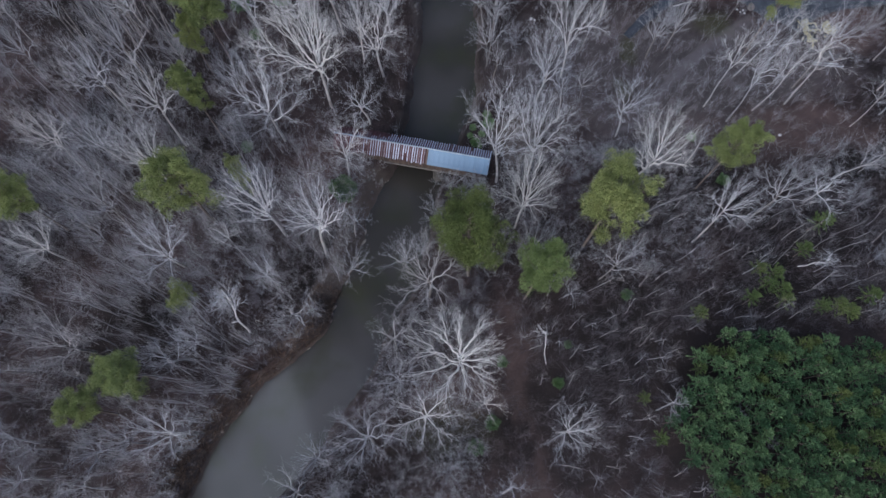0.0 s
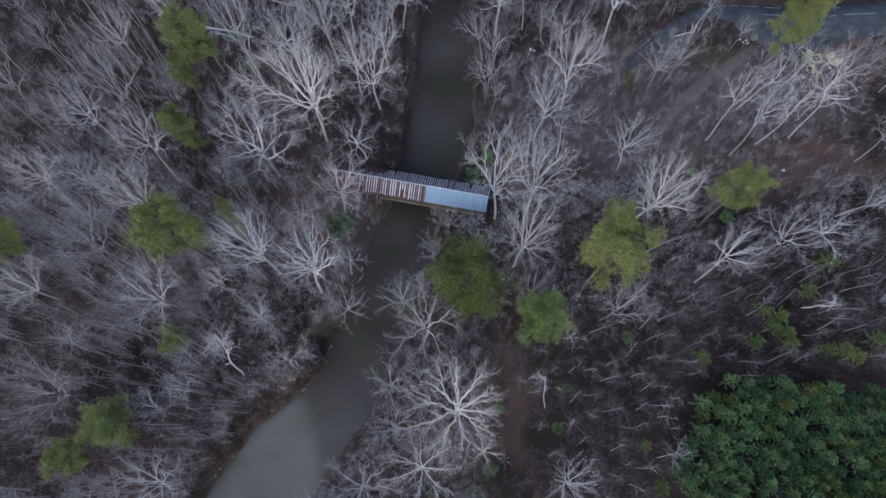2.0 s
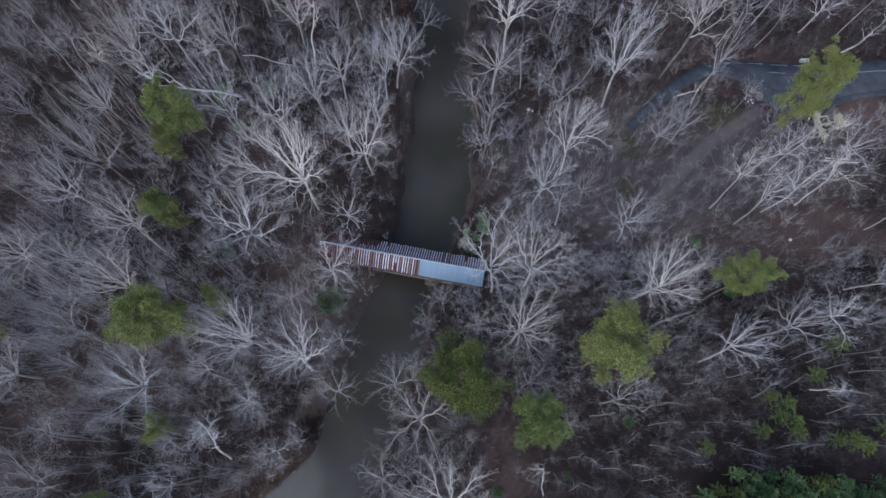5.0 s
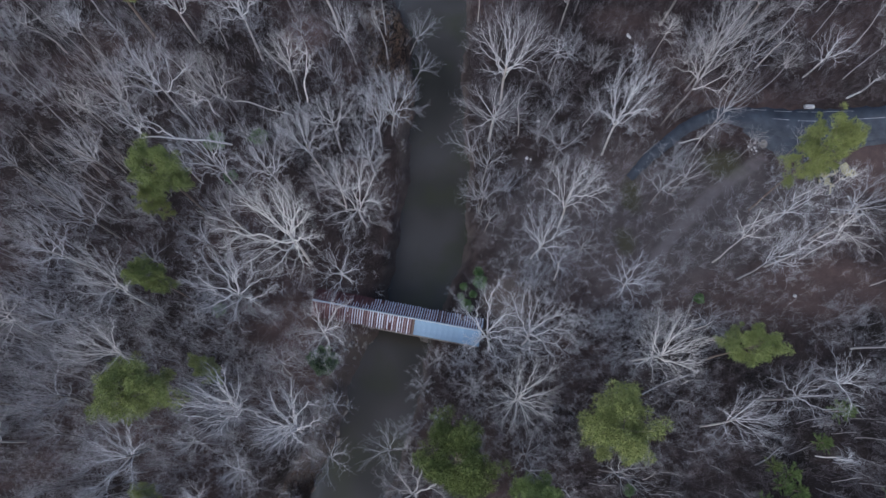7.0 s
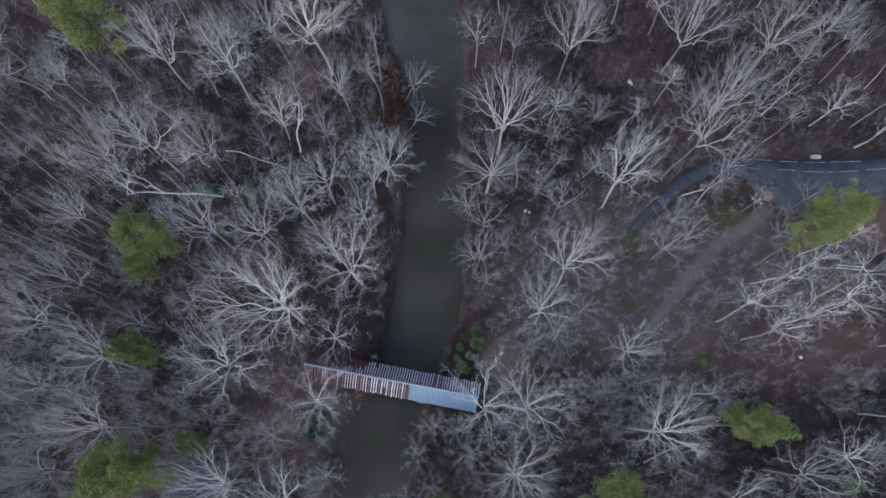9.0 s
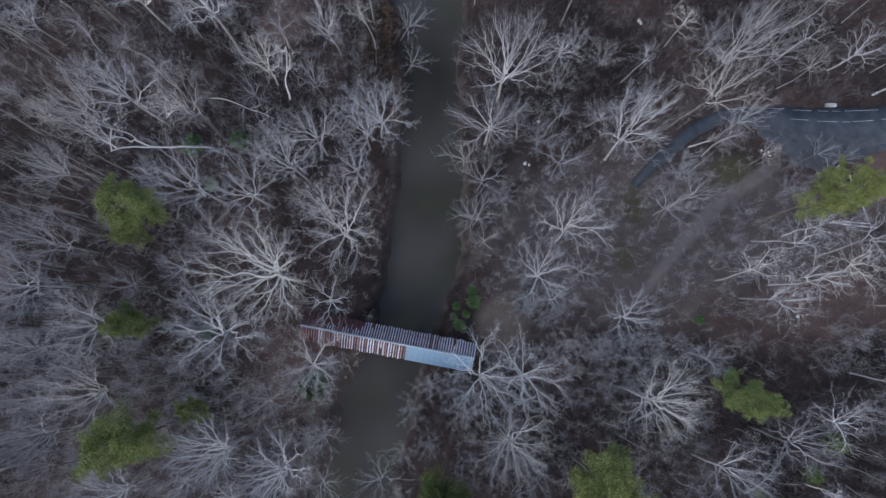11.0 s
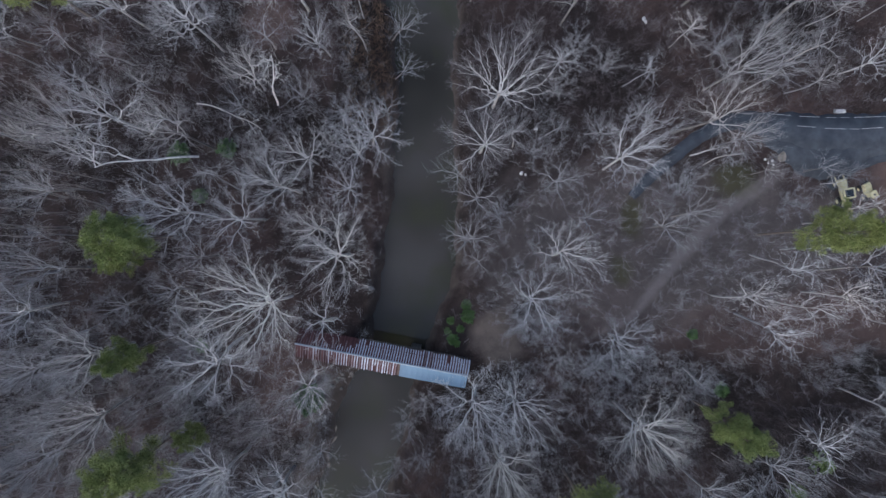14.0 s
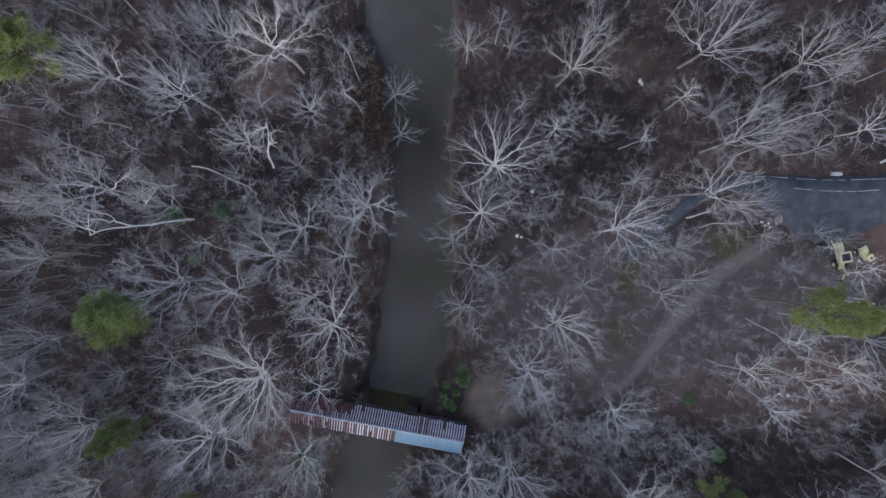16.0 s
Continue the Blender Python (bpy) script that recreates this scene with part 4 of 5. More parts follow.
# ---------------- undergrowth ----------------
def brush(name, seed, count, box, tall, label, mat=None, spread=0.5, thick=0.66, twigs_each=15):
    """Thin leafless stems and their twigs, joined: nobody could count them."""
    rng = np.random.default_rng(seed)
    x, y = rng.uniform(box[0], box[1], count * 2), rng.uniform(box[2], box[3], count * 2)
    dens = 0.55 + 0.5 * waves(x, y, 0.16, seed)
    keep = (rng.random(count * 2) < dens + 0.15) & (out_of_creek(x, y) > 0.7)
    keep &= near_line(x, y, ROAD, [w_ / 2 + 0.4 for w_ in ROAD_W]) <= 0
    keep &= near_line(x, y, PULLOUT, [w_ / 2 for w_ in PULLOUT_W]) <= 0
    keep &= near_line(x, y, LANE, LANE_W) <= 0.3
    keep &= near_line(x, y, TRAIL, [1.0] * 9) <= 0.3
    keep &= near_line(x, y, PATH, [0.3] * 10) <= 0.3
    keep &= ~((x > -22) & (x < 11) & (np.abs(y - (58.1 - 0.188 * (x + 6.2))) < 3.0))
    keep &= ~((np.hypot(x - 14.5, y - 61.5) < 4) | ((x > 38) & (y < 20.5)))
    keep &= ~((x > 62) & (x < 86) & (y > 58) & (y < 69) & (rng.random(count * 2) < 0.35))
    x, y = x[keep][:count], y[keep][:count]
    z = land(x, y) - 0.1
    n_ = len(x)
    h = tall * rng.uniform(0.45, 1.15, n_)
    stems, twigs = [], []
    for s in range(2):
        az, sp = rng.uniform(0, 6.28, n_), rng.uniform(0.05, spread, n_) * h
        p0 = np.stack([x, y, z], 1)
        p1 = p0 + np.stack([np.cos(az) * sp, np.sin(az) * sp, h * rng.uniform(0.75, 1.0, n_)], 1)
        r = thick * (0.012 + 0.004 * h)[:, None]
        stems.append(np.concatenate([p0, p1, r * 0.85], 1))
        for k in range(twigs_each):
            t = rng.uniform(0.3, 0.95, n_)[:, None]
            q0 = p0 + (p1 - p0) * t
            a2, l2 = rng.uniform(0, 6.28, n_), h * rng.uniform(0.14, 0.4, n_)
            q1 = q0 + np.stack([np.cos(a2) * l2, np.sin(a2) * l2, l2 * rng.uniform(0.3, 1.1, n_)], 1)
            twigs.append(np.concatenate([q0, q1, np.full((n_, 1), 0.019 * thick)], 1))
    me = mesh_np(name, *join(spikes_mesh(np.concatenate(stems)), hair_mesh(np.concatenate(twigs))))
    tagged(obj(name, me, mat or brush_mat), label, "undergrowth", kind="stuff")


brush("undergrowth", 11, 3300, (-106, -4, -16, 150), 4.6, "tangled leafless grey-brown brush on the woodland floor")
brush("undergrowth", 12, 2600, (-2, 106, 20, 150), 4.0, "tangled leafless grey-brown brush on the woodland floor")
brush("saplings", 13, 2300, (-6, 106, -16, 50), 7.0, "dense leafless dark saplings on the slope", sapling_mat, 0.3, 0.7)
brush("thin_stems", 16, 800, (-106, -14, -14, 60), 12.0, "crowd of thin grey leafless stems in the wood", twig_grey, 0.1, 0.75, 20)
brush("undergrowth", 17, 2000, (8, 106, 98, 150), 4.5, "dim tangled leafless brush on dark woodland floor", sapling_mat)
brush("thicket", 19, 620, (-14, 8, -10, 32), 5.0, "pale leafless thicket of slender shrubs", twig_grey, 0.45, 0.6)
brush("undergrowth", 20, 700, (-44, -6, -12, 50), 3.0, "brown leafless brush along the creek bank")
brush("thicket", 21, 420, (-88, -34, 28, 70), 7.0, "pale leafless thicket of slender shrubs", twig_grey, 0.35, 0.62)
brush("thicket", 18, 700, (6, 50, 32, 60), 5.0, "pale leafless thicket of slender shrubs", twig_grey, 0.45, 0.62)
brush("thicket", 14, 850, (12, 84, 52, 104), 5.5, "pale leafless thicket of slender shrubs", twig_grey, 0.45, 0.62)
brush("thicket", 15, 1900, (-104, -8, 30, 140), 6.5, "pale leafless thicket of slender shrubs", twig_grey, 0.45, 0.62)


def pole_stand(seed, x0, y0, spread, count):
    """A stand of straight thin trunks with a few twigs at their tops, joined."""
    rng = np.random.default_rng(seed)
    trunks, hairs = [], []
    for k in range(count):
        x, y = x0 + rng.normal(0, spread), y0 + rng.normal(0, spread)
        if not is_open(x, y, 0.5):
            continue
        p = np.array([x, y, land_at(x, y) - 0.2])
        d = unit(UP + rng.normal(0, 0.045, 3))
        pts, dirs = branch(rng, p, d, rng.uniform(11, 17), 0.085, 0.025, 5, 0.025, 0.0, trunks)
        twigs_on(rng, pts[2:], dirs[2:], 16, 1.5, 0.0135, hairs)
    me = mesh_np("pole_stand", *join(limbs_mesh(trunks, 5), hair_mesh(hairs)))
    tagged(obj("pole_stand", me, bark_stem), "stand of straight thin pale leafless trunks", "young wood", kind="stuff")


for k, (x0, y0, spread, count) in enumerate(((-66, 88, 6, 26), (-45, 20, 6, 24), (-73, 68, 6, 22), (-58, 29, 5, 20), (-38, 11, 4, 14), (-67, 52, 5, 16))):
    pole_stand(700 + k, x0, y0, spread, count)


def dry_grass(seed, x, y, tall, label):
    """Tufts of dead grass and bracken, joined."""
    rng = np.random.default_rng(seed)
    keep = out_of_creek(x, y) > 0.25
    x, y = x[keep], y[keep]
    p = np.repeat(np.stack([x, y, land(x, y) - 0.03], 1), 9, 0)
    lean = rng.normal(0, 0.45, (len(p), 3))
    lean[:, 2] = rng.uniform(0.4, 1.0, len(p))
    p[:, :2] += rng.normal(0, 0.18, (len(p), 2))
    me = mesh_np("dry_grass", *hair_mesh(np.concatenate([p, p + lean * tall * rng.uniform(0.5, 1.1, (len(p), 1)), np.full((len(p), 1), 0.035)], 1)))
    tagged(obj("dry_grass", me, grass_mat), label, "dry grass", kind="stuff")


rng = np.random.default_rng(61)
gy_ = rng.uniform(-14, 31, 2600)
dry_grass(62, creek_edges(gy_)[0] - 0.4 - 4.5 * rng.random(2600) ** 1.5, gy_, 0.9, "dead brown grass on the eroded creek bank")
gy_ = rng.uniform(101, 128, 1000)
dry_grass(63, creek_edges(gy_)[0] - 0.6 - 9 * rng.random(1000) ** 1.2, gy_, 1.0, "rust-brown dead grass and bracken beside the creek")


# ---------------- covered bridge ----------------
BX, BY, BANG, BLEN = -6.2, 58.1, -10.6, 31.6
RIDGE, EAVE, DECK, HALF = 6.8, 4.9, 2.1, 2.55
bridge = new("covered_bridge")
bridge.matrix_basis = pose(BX, BY, 0, 0, 0, BANG)
tagged(bridge, "timber covered bridge with a rust-striped metal roof over the creek", "covered bridge")
slope = math.hypot(HALF, RIDGE - EAVE)
pitch = math.degrees(math.atan2(RIDGE - EAVE, HALF))


def sheet_mesh(width, length, rib):
    """A roofing sheet with rolled edges: x across, y down the slope."""
    bm = box_bm(((0, -length / 2, 0), (width, length, 0.012)), ((-width / 2 + 0.02, -length / 2, rib / 2), (0.035, length, rib)), ((width / 2 - 0.02, -length / 2, rib / 2), (0.035, length, rib)))
    me = bpy.data.meshes.new("roof_sheet")
    bm.to_mesh(me)
    bm.free()
    return me


rng = np.random.default_rng(3)
pitch_w = 0.47
sheets = int(BLEN / pitch_w)
shared = {}


def sheet(width, length, mat, rib=0.03):
    key = (round(width, 2), round(length, 2), mat.name)
    if key not in shared:
        shared[key] = sheet_mesh(width, length, rib)
        shared[key].materials.append(mat)
    return shared[key]


for side in (1, -1):
    roof = part("roof_deck", box_bm(((0, -slope / 2, -0.06), (BLEN - 0.1, slope - 0.08, 0.08))), wood_old, bridge)
    roof.matrix_basis = Matrix.Translation((0, 0, RIDGE)) @ pose(0, 0, 0, 0, 0, 0 if side < 0 else 180) @ pose(0, 0, 0, pitch, 0, 0)
    for i in range(sheets):
        u = -BLEN / 2 + (i + 0.5) * pitch_w + 0.1
        s = -u if side > 0 else u
        if side < 0 and u > 3.3:
            continue
        far_west = max(0.0, (-u - 3) / 12)
        light_w = round(float(np.clip(rng.choice([0.18, 0.2, 0.21, 0.23]) - 0.1 * min(1, far_west), 0.08, 0.34)), 2)
        if u > 9:
            light_w = 0.24
        gone = rng.random() < (0.9 if side > 0 and u < -5 else 0.05 + 0.3 * min(1, far_west))
        rust_w = round(pitch_w - light_w, 2)
        ln = slope + float(rng.choice([0.0, 0.08, 0.16, 0.24]))
        rl = sheet(rust_w, ln, roof_rust)
        obj("roof_sheet", rl, None, roof).matrix_basis = Matrix.Translation((s + light_w / 2, 0, 0.005 + 0.004 * (i % 2)))
        full = not gone
        obj("roof_sheet", sheet(light_w, ln if full else round(ln * float(rng.choice([0.35, 0.5, 0.7])), 2), roof_worn if rng.random() < 0.08 + 0.75 * min(1, far_west * 1.3) else roof_zinc, 0.04), None, roof).matrix_basis = Matrix.Translation((s - rust_w / 2, 0, 0.012 + 0.004 * (i % 2)))
        if not full:
            obj("roof_sheet", sheet(light_w, ln, roof_rust), None, roof).matrix_basis = Matrix.Translation((s - rust_w / 2, 0, -0.001 + 0.004 * (i % 2)))
    if side < 0:
        w = 1.02
        for i in range(12):
            obj("roof_sheet", sheet(w, slope + 0.12, roof_new, 0.025), None, roof).matrix_basis = Matrix.Translation((3.5 + (i + 0.5) * w, 0, 0.012 + 0.003 * (i % 2)))
part("ridge_cap", box_bm(((0, -0.09, 0.005), (BLEN, 0.2, 0.015), (pitch * 0.95, 0, 0)), ((0, 0.09, 0.005), (BLEN, 0.2, 0.015), (-pitch * 0.95, 0, 0))), roof_cap, bridge, "pale zinc ridge cap").location = (0, 0, RIDGE)
board_me = bpy.data.meshes.new("board")
bm = box_bm(((0, 0, 0), (0.29, 0.03, EAVE - DECK - 0.15)))
bm.to_mesh(board_me)
bm.free()
for side in (-1, 1):
    wall = part("side_wall", box_bm(((0, 0, EAVE - 0.15), (BLEN - 0.8, 0.18, 0.2)), ((0, 0, DECK + 0.1), (BLEN - 0.8, 0.2, 0.25))), wood_old, bridge)
    wall.location = (0, side * (HALF - 0.45), 0)
    for i in range(98):
        b_ = obj("board", board_me, wood_old, wall)
        b_.location = (-BLEN / 2 + 0.6 + i * 0.302, side * (0.115 + 0.004 * (i % 2)), (EAVE + DECK) / 2 + float(rng.uniform(-0.04, 0.03)))
    part("bottom_chord", box_bm(((0, side * (HALF - 0.2), DECK - 0.2), (BLEN - 0.6, 0.22, 0.34)), bevel=0.02), wood_pale, bridge, "bleached bottom timber chord")
deck = part("deck_beams", box_bm(*[((u, 0, DECK - 0.35), (0.22, HALF * 2 - 0.6, 0.3)) for u in np.arange(-14.5, 15, 1.8)]), wood_old, bridge)
plank_me = bpy.data.meshes.new("plank")
bm = box_bm(((0, 0, 0), (0.29, HALF * 2 - 1.0, 0.06)))
bm.to_mesh(plank_me)
bm.free()
for i in range(101):
    obj("plank", plank_me, wood_old, deck).location = (-BLEN / 2 + 0.3 + i * 0.3, 0, DECK - 0.16 + 0.004 * (i % 2))
for end in (-1, 1):
    part("portal_gable", box_bm(((end * (BLEN / 2 - 0.35), 0, EAVE + 0.2), (0.08, HALF * 2 - 0.9, 0.5)), ((end * (BLEN / 2 - 0.35), 0, EAVE + 0.75), (0.08, HALF * 1.3, 0.6)), ((end * (BLEN / 2 - 0.35), 0, EAVE + 1.3), (0.08, HALF * 0.5, 0.5))), wood_old, bridge)


def stone_block(rng, a, b2, c_):
    bm = bmesh.new()
    bmesh.ops.create_cube(bm, size=1, matrix=Matrix.Diagonal((a, b2, c_, 1)))
    bmesh.ops.bevel(bm, geom=bm.edges[:], offset=0.05, segments=1, affect="EDGES")
    for v in bm.verts:
        v.co += Vector(rng.normal(0, 0.02, 3))
    me = bpy.data.meshes.new("stone")
    bm.to_mesh(me)
    bm.free()
    me.materials.append(stone_dark)
    return me


blocks = [stone_block(rng, 0.95, 0.7, 0.42) for _ in range(6)]
for u in (-8.2, 5.6):
    ab = part("abutment", box_bm(((0, 0, -0.95), (1.4, 4.4, 5.3))), stone_dark, bridge, "coursed grey stone abutment")
    ab.location = (u, 0, 0)
    for row in range(12):
        for col in range(5):
            for face in (-1, 1):
                st = obj("stone", blocks[int(rng.integers(6))], None, ab)
                st.matrix_basis = pose(face * 0.6, -2.0 + col * 0.97 + 0.25 * (row % 2), -3.3 + row * 0.43, 0, 0, 90)
        for face in (-1, 1):
            st = obj("stone", blocks[int(rng.integers(6))], None, ab)
            st.matrix_basis = pose(0, face * 2.25, -3.3 + row * 0.43, 0, 0, 0)


# ---------------- rocks ----------------
def rock_mesh(seed, mat, flat=0.65):
    rng = np.random.default_rng(seed)
    bm = bmesh.new()
    bmesh.ops.create_icosphere(bm, subdivisions=2, radius=0.5)
    for v in bm.verts:
        nz = noise.noise(v.co * 2.2 + Vector((seed, 0, 0)))
        v.co *= 1 + 0.55 * nz
        v.co.z *= flat
    me = bpy.data.meshes.new("rock")
    bm.to_mesh(me)
    bm.free()
    me.materials.append(mat)
    return me


ROCKS = [rock_mesh(s, stone_mat) for s in range(5)]
stone_tan = varied("tan_ledge_stone", [(0.3, (0.13, 0.112, 0.095)), (0.7, (0.32, 0.28, 0.24))], 1.4, tint=[(0.0, (0.7, 0.7, 0.7)), (1.0, (1.1, 1.1, 1.1))])
ROCKS_LEDGE = [rock_mesh(30 + s, stone_tan, 0.4) for s in range(4)]
ROCKS_WHITE = [rock_mesh(10 + s, stone_white, 0.5) for s in range(4)]


def rock(meshes, x, y, size, label, group):
    me = meshes[int(rng.integers(len(meshes)))]
    ob = obj("rock", me, None, None, label, Matrix.Translation((x, y, land_at(x, y) + size * 0.12)) @ pose(0, 0, 0, 0, 0, float(rng.uniform(0, 360))) @ Matrix.Diagonal((size, size * 0.8, size * 0.8, 1)))
    tagged(ob, category="rock", group=group)


for k in range(24):
    x, y = -13.4 + rng.normal(0, 1.2), 54.2 + rng.normal(0, 1.3)
    rock(ROCKS, x, y, float(rng.uniform(0.35, 0.95)), "rough grey riprap stone by the bridge pier", "riprap")
for k in range(11):
    x, y = -6.2 + rng.normal(0, 0.5), 94.8 + rng.normal(0, 0.9)
    rock(ROCKS, x, y, float(rng.uniform(0.25, 0.55)), "grey stone on the muddy creek bank", "bank stones")
ledge_y = 3.0
while ledge_y < 45:
    ln = float(rng.uniform(0.7, 1.7))
    e0, e1 = (float(creek_edges(np.array([ledge_y + d_]))[0][0]) for d_ in (-0.5, 0.5))
    x = (e0 + e1) / 2 - 0.35 + float(rng.normal(0, 0.12))
    ob = obj("rock", ROCKS_LEDGE[int(rng.integers(4))], None, None, "flat pale ledge stone at the water's edge", Matrix.Translation((x, ledge_y, WATER + 0.08)) @ pose(0, 0, 0, 0, 0, math.degrees(math.atan2(1.0, e1 - e0)) + float(rng.normal(0, 7))) @ Matrix.Diagonal((ln, 0.32 + 0.2 * float(rng.random()), 0.5, 1)))
    tagged(ob, category="rock", group="bank ledge stones")
    ledge_y += ln * float(rng.choice([1.1, 1.35, 1.6, 3.2]))
for k in range(20):
    y = rng.choice([4.5, 9.0, 16.0, 23.5, 31.0, 37.0]) + rng.normal(0, 1.7)
    x = float(creek_edges(np.array([y]))[0][0]) - rng.uniform(0.0, 0.9)
    rock(ROCKS_LEDGE, x, y, float(rng.uniform(0.25, 0.95)), "flat pale ledge stone on the eroded creek bank", "bank ledge stones")
rock(ROCKS_LEDGE, 68.8, 95.3, 1.9, "large pale boulder beside the gravel pull-off", "pale rocks")
for x, y, s in ((67.1, 94.6, 0.6), (67.3, 93.9, 0.5), (65.8, 94.9, 0.5), (66.4, 94.2, 0.45), (19.6, 92.3, 0.75), (20.4, 92.0, 0.5), (22.4, 100.6, 0.7), (42.8, 121.5, 0.9), (43.2, 120.9, 0.7), (69.4, 62.6, 0.7)):
    rock(ROCKS_WHITE, x, y, s, "small pale stone on the forest floor", "pale rocks")


# ---------------- road-side things ----------------
def barrier(x, y, turn):
    th = new("concrete_barrier")
    z = land_at(x, y)
    part("block", box_bm(((0, 0, 0.42), (2.0, 0.55, 0.7)), ((0, 0, 0.08), (2.0, 0.75, 0.16)), bevel=0.03), paint_white, th)
    part("reflector", box_bm(((0.9, 0, 0.79), (0.08, 0.4, 0.06))), steel_dark, th, "dark end band")
    th.matrix_basis = pose(x, y, z, 0, 0, turn)
    tagged(th, "short white painted concrete barrier beside the road", "barrier", "roadside barriers")


barrier(79.7, 103.95, -2)


def wheel(parent, x, y, r, w):
    t_ = part("wheel", cyl_bm(((x, y - w / 2, r), (x, y + w / 2, r), r), sides=18), rubber, parent)
    part("rim", cyl_bm(((x, y - w / 2 - 0.02, r), (x, y + w / 2 + 0.02, r), r * 0.5), sides=12), paint_yellow, t_)


loader = new("backhoe_loader")
part("chassis", box_bm(((0, 0, 0.85), (4.6, 0.95, 0.5)), ((1.5, 0, 1.35), (1.9, 0.95, 0.7)), bevel=0.05), paint_yellow, loader)
part("engine_hood", box_bm(((1.55, 0, 1.8), (1.7, 0.9, 0.25)), bevel=0.08), paint_yellow, loader)
cab = part("cab_frame", box_bm(*[((px, py, 2.0), (0.12, 0.12, 1.6)) for px in (-0.95, 0.55) for py in (-0.85, 0.85)],
                               *[((-0.2, py, 2.82), (1.75, 0.28, 0.12)) for py in (-0.88, 0.88)], *[((px, 0, 2.82), (0.3, 1.5, 0.12)) for px in (-0.95, 0.6)]), paint_yellow, loader, "open yellow cab frame")
part("cab_glass", box_bm(((-0.2, 0, 2.8), (1.3, 1.5, 0.03))), glass_dark, cab)
part("seat", box_bm(((-0.3, 0, 1.4), (0.5, 0.5, 0.15)), ((-0.55, 0, 1.7), (0.1, 0.5, 0.5)), bevel=0.03), rubber, loader)
for x, y, r, w in ((-1.3, 0.95, 0.75, 0.45), (-1.3, -0.95, 0.75, 0.45), (1.7, 0.85, 0.5, 0.35), (1.7, -0.85, 0.5, 0.35)):
    wheel(loader, x, y, r, w)
part("boom", box_bm(((-2.5, 0.1, 1.9), (1.9, 0.28, 0.32), (0, 35, 12)), ((-3.5, 0.35, 1.7), (1.7, 0.24, 0.28), (0, -50, 12)), bevel=0.03), paint_yellow, loader)
part("bucket", box_bm(((-4.0, 0.45, 0.75), (0.7, 0.75, 0.08), (0, 30, 0)), ((-4.25, 0.45, 0.55), (0.08, 0.75, 0.6)), ((-4.0, 0.08, 0.6), (0.6, 0.05, 0.5)), ((-4.0, 0.82, 0.6), (0.6, 0.05, 0.5))), steel_dark, loader)
part("front_bucket", box_bm(((3.0, 0, 0.4), (0.1, 2.1, 0.7)), ((3.3, 0, 0.1), (0.7, 2.1, 0.08)), ((3.3, 1.05, 0.4), (0.6, 0.06, 0.6)), ((3.3, -1.05, 0.4), (0.6, 0.06, 0.6))), steel_dark, loader)
part("loader_arm", box_bm(((2.2, 0.75, 0.9), (1.9, 0.14, 0.22), (0, 20, 0)), ((2.2, -0.75, 0.9), (1.9, 0.14, 0.22), (0, 20, 0))), paint_yellow, loader)
loader.matrix_basis = pose(79.9, 88.4, land_at(79.9, 88.4), 0, 0, 100) @ Matrix.Diagonal((1.08, 1.08, 1.08, 1))
tagged(loader, "faded yellow backhoe loader parked among brush", "backhoe loader")

roller = new("yellow_grader")
part("body", box_bm(((0, 0, 1.1), (2.2, 1.3, 0.8)), ((0.9, 0.25, 1.7), (1.2, 1.1, 0.5)), ((-0.9, -0.1, 1.75), (0.9, 1.2, 0.6)), bevel=0.06), paint_yellow, roller)
part("exhaust", cyl_bm(((0.2, 0.4, 1.5), (0.2, 0.4, 2.4), 0.07)), steel_dark, roller)
part("panel", box_bm(((1.0, 0.2, 1.98), (0.35, 0.35, 0.06))), steel_dark, roller)
for x, y in ((-0.8, 0.8), (-0.8, -0.8), (0.9, 0.8), (0.9, -0.8)):
    wheel(roller, x, y, 0.55, 0.4)
roller.matrix_basis = pose(84.4, 88.9, land_at(84.4, 88.9), 0, 0, -60) @ Matrix.Diagonal((1.1, 1.1, 1.1, 1))
tagged(roller, "boxy faded yellow machine with dark tyres among brush", "construction machine")

for x, y, ln, turn in ((82.6, 80.5, 5.2, -5), (82.4, 79.9, 5.4, -6), (84.5, 82.4, 2.6, 105), (85.2, 79.6, 2.2, -4)):
    bm_ = box_bm(((0, 0, 0.2), (ln, 0.26, 0.03)), ((0, 0, 0.08), (ln, 0.26, 0.03)), ((0, 0, 0.14), (ln, 0.03, 0.12)))
    me = bpy.data.meshes.new("steel_beam")
    bm_.to_mesh(me)
    bm_.free()
    tagged(obj("steel_beam", me, paint_white, None, "white painted steel beam lying on the ground", pose(x, y, land_at(x, y), 0, 0, turn)), category="steel beam", group="white beams")

crate = new("concrete_block")
part("block", box_bm(((0, 0, 0.4), (1.0, 0.8, 0.8)), bevel=0.04), stone_mat, crate)
part("lifting_eye", cyl_bm(((-0.15, 0, 0.84), (0.15, 0, 0.84), 0.03)), steel_dark, crate)
crate.matrix_basis = pose(24, 59.4, land_at(24, 59.4), 0, 0, 10)
tagged(crate, "pale grey concrete block beside the dirt track", "concrete block")


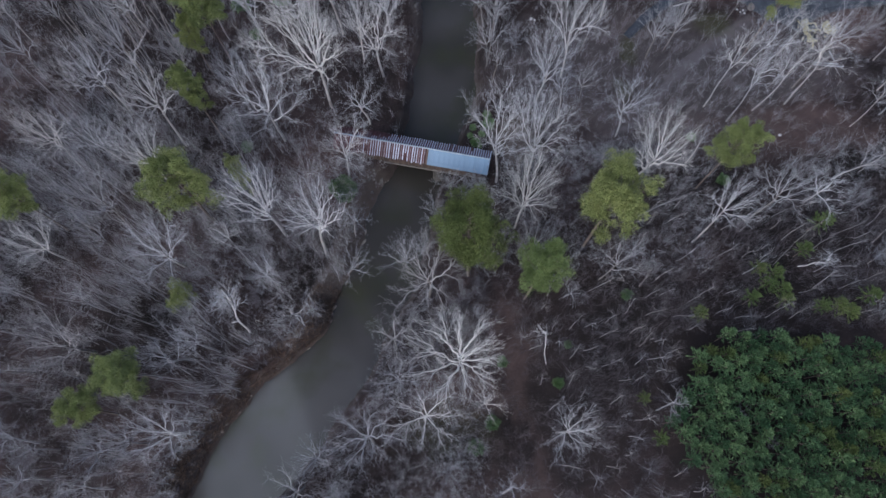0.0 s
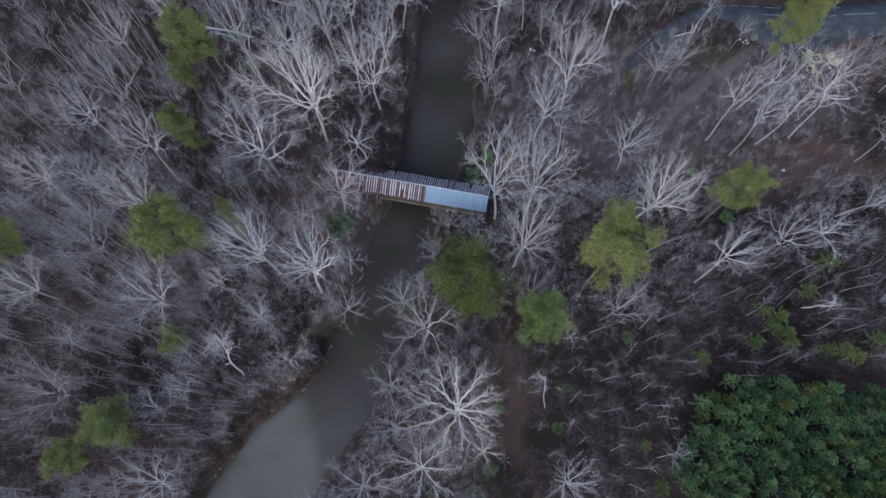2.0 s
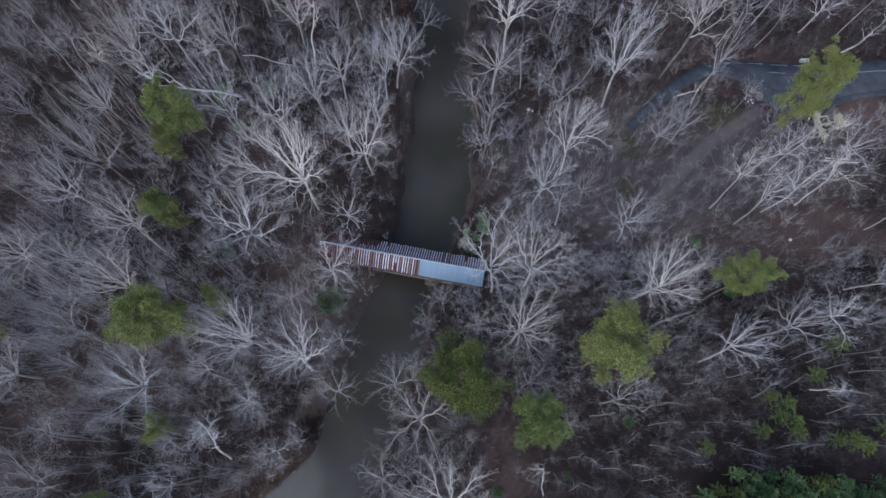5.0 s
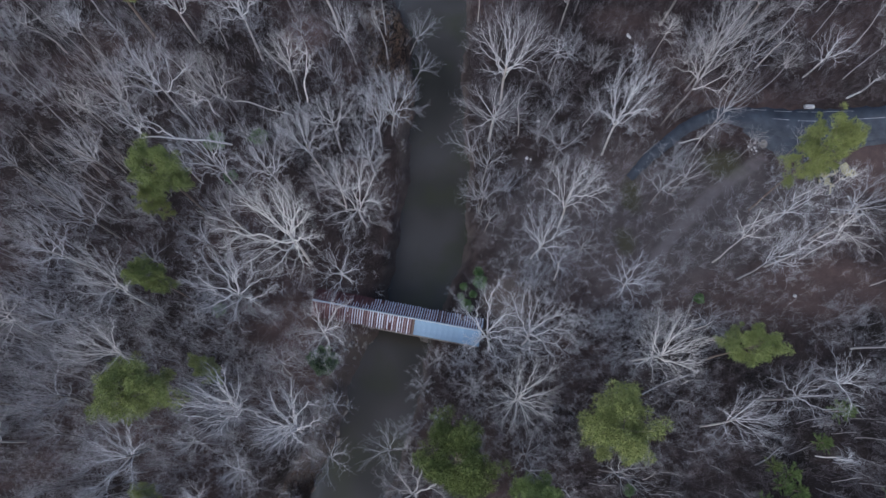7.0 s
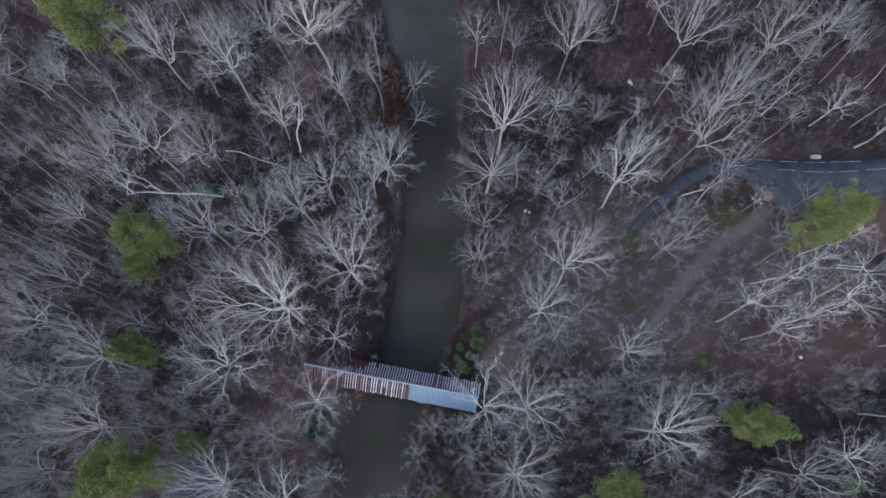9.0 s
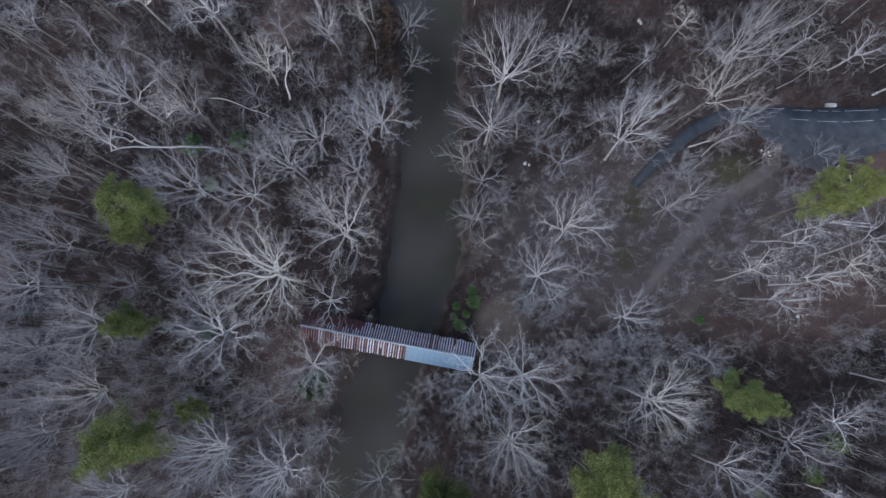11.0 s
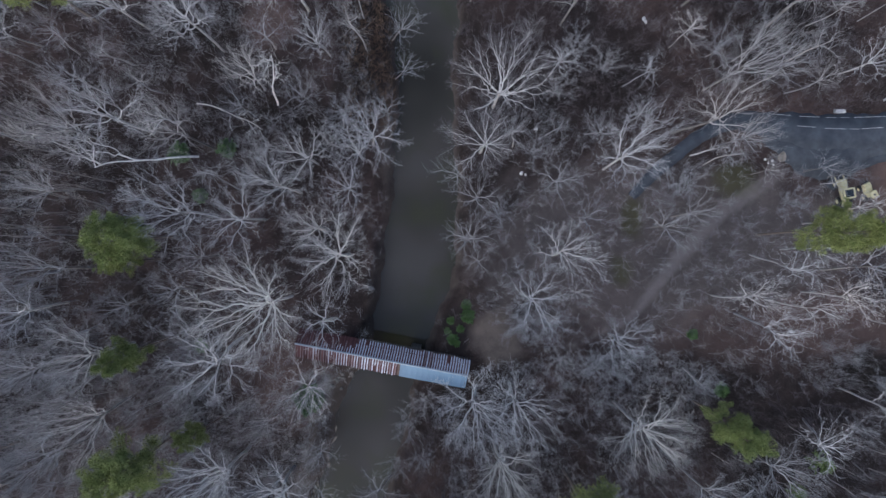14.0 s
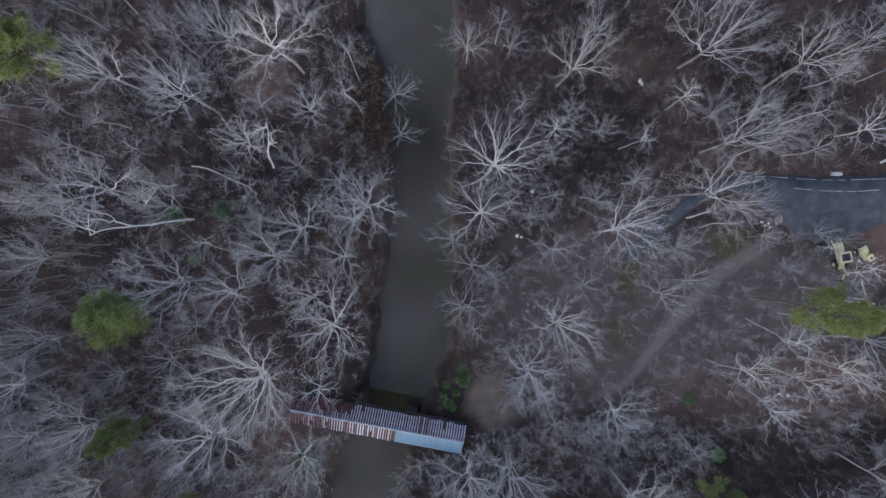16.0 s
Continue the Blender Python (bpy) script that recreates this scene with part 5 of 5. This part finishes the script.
# ---------------- fallen trunks ----------------
for i, (x, y, ln, turn, r, mat) in enumerate(((-42, 105.5, 16, 7, 0.1, bark_pale), (88, 106, 13, 22, 0.22, bark_pale), (-40, 23.5, 8, 25, 0.14, bark_pale), (56, 32, 8, 20, 0.14, bark_grey), (51.5, 95.6, 8, 18, 0.13, bark_pale), (-63, 101, 10, 5, 0.16, bark_grey), (38, 44, 9, 40, 0.16, bark_grey))):
    r_ = np.random.default_rng(400 + i)
    segs = []
    root = new("fallen_trunk")
    d0 = np.array([math.cos(radians(turn)), math.sin(radians(turn)), 0.04])
    pts, ds = branch(r_, np.zeros(3), d0, ln, r, r * 0.35, 9, 0.11, 0.0, segs)
    for t, p, d in offshoots(r_, pts, ds, 7, 0.4, 1.0, 0.8):
        fine, spikes = [], []
        d = unit(np.array([d[0], d[1], abs(d[2])]))
        lp, ld = branch(r_, p, d, ln * 0.16, r * 0.3, 0.02, 3, 0.15, 0.05, fine)
        twigs_on(r_, lp, ld, 4, ln * 0.1, 0.016, spikes)
        obj("branch", mesh_np("branch", *join(limbs_mesh(fine, 4), spikes_mesh(spikes))), mat, root)
    obj("trunk", mesh_np("trunk", *limbs_mesh(segs, 7), True), mat, root)
    root.matrix_basis = Matrix.Translation((x, y, land_at(x, y) + r * 0.7))
    tagged(root, "fallen leafless tree trunk lying on leaf litter", "fallen tree", "fallen trunks")


# ---------------- evergreen shrubs ----------------
def shrub_mesh(seed, n_=260):
    r_ = np.random.default_rng(seed)
    d = r_.normal(0, 1, (n_, 3))
    d[:, 2] = np.abs(d[:, 2])
    d /= np.linalg.norm(d, axis=1, keepdims=True)
    lump = 0.75 + 0.3 * waves(d[:, 0] * 3, d[:, 1] * 3, 1.2, seed)
    c_ = d * (lump * r_.uniform(0.55, 1.0, n_))[:, None] * np.array([1, 1, 1.05])
    stems = np.concatenate([np.zeros((40, 3)), c_[:40], np.full((40, 1), 0.02)], 1)
    return r_, spikes_mesh(stems), blades(r_, c_, d, 0.3 if n_ < 500 else 0.19, 5, 0.08 if n_ < 500 else 0.055)


SHRUBS = []
for s in range(5):
    r_, st, lf = shrub_mesh(500 + s, 260 if s < 4 else 3200)
    sm, lm = mesh_np("stems", *st), mesh_np("leaves", *lf)
    sm.materials.append(bark_pine)
    lm.materials.append(leaf_dark)
    SHRUBS.append((sm, lm))
for i, (x, y, r) in enumerate(((-19.9, 50.2, 3.0), (9.4, 65.4, 1.6), (6.6, 61.2, 1.2), (8, 63, 0.9), (7.4, 60.4, 0.8), (5.6, 62.7, 0.8), (9.2, 67.6, 1.1), (6.2, 64.6, 0.9), (-45, 96, 2.4), (-36, 97, 2.2), (-41, 88, 1.6), (34, 28, 1.3), (21, 12, 1.2), (23, 19, 1.0), (9, 5, 1.6), (6, 1, 1.8), (11, 16, 1.2), (56, 52, 1.6), (51, 62, 1.2), (-40, 60, 1.5))):
    root = new("evergreen_shrub")
    obj("stems", SHRUBS[4 if r > 2.9 else i % 4][0], None, root)
    obj("leaves", SHRUBS[4 if r > 2.9 else i % 4][1], None, root)
    root.matrix_basis = Matrix.Translation((x, y, land_at(x, y) - 0.05)) @ pose(0, 0, 0, 0, 0, i * 77) @ Matrix.Diagonal((r, r, r * (1.7 if r > 2.9 else 0.95), 1))
    tagged(root, "round dark-green evergreen shrub in the undergrowth", "shrub", "evergreen shrubs")
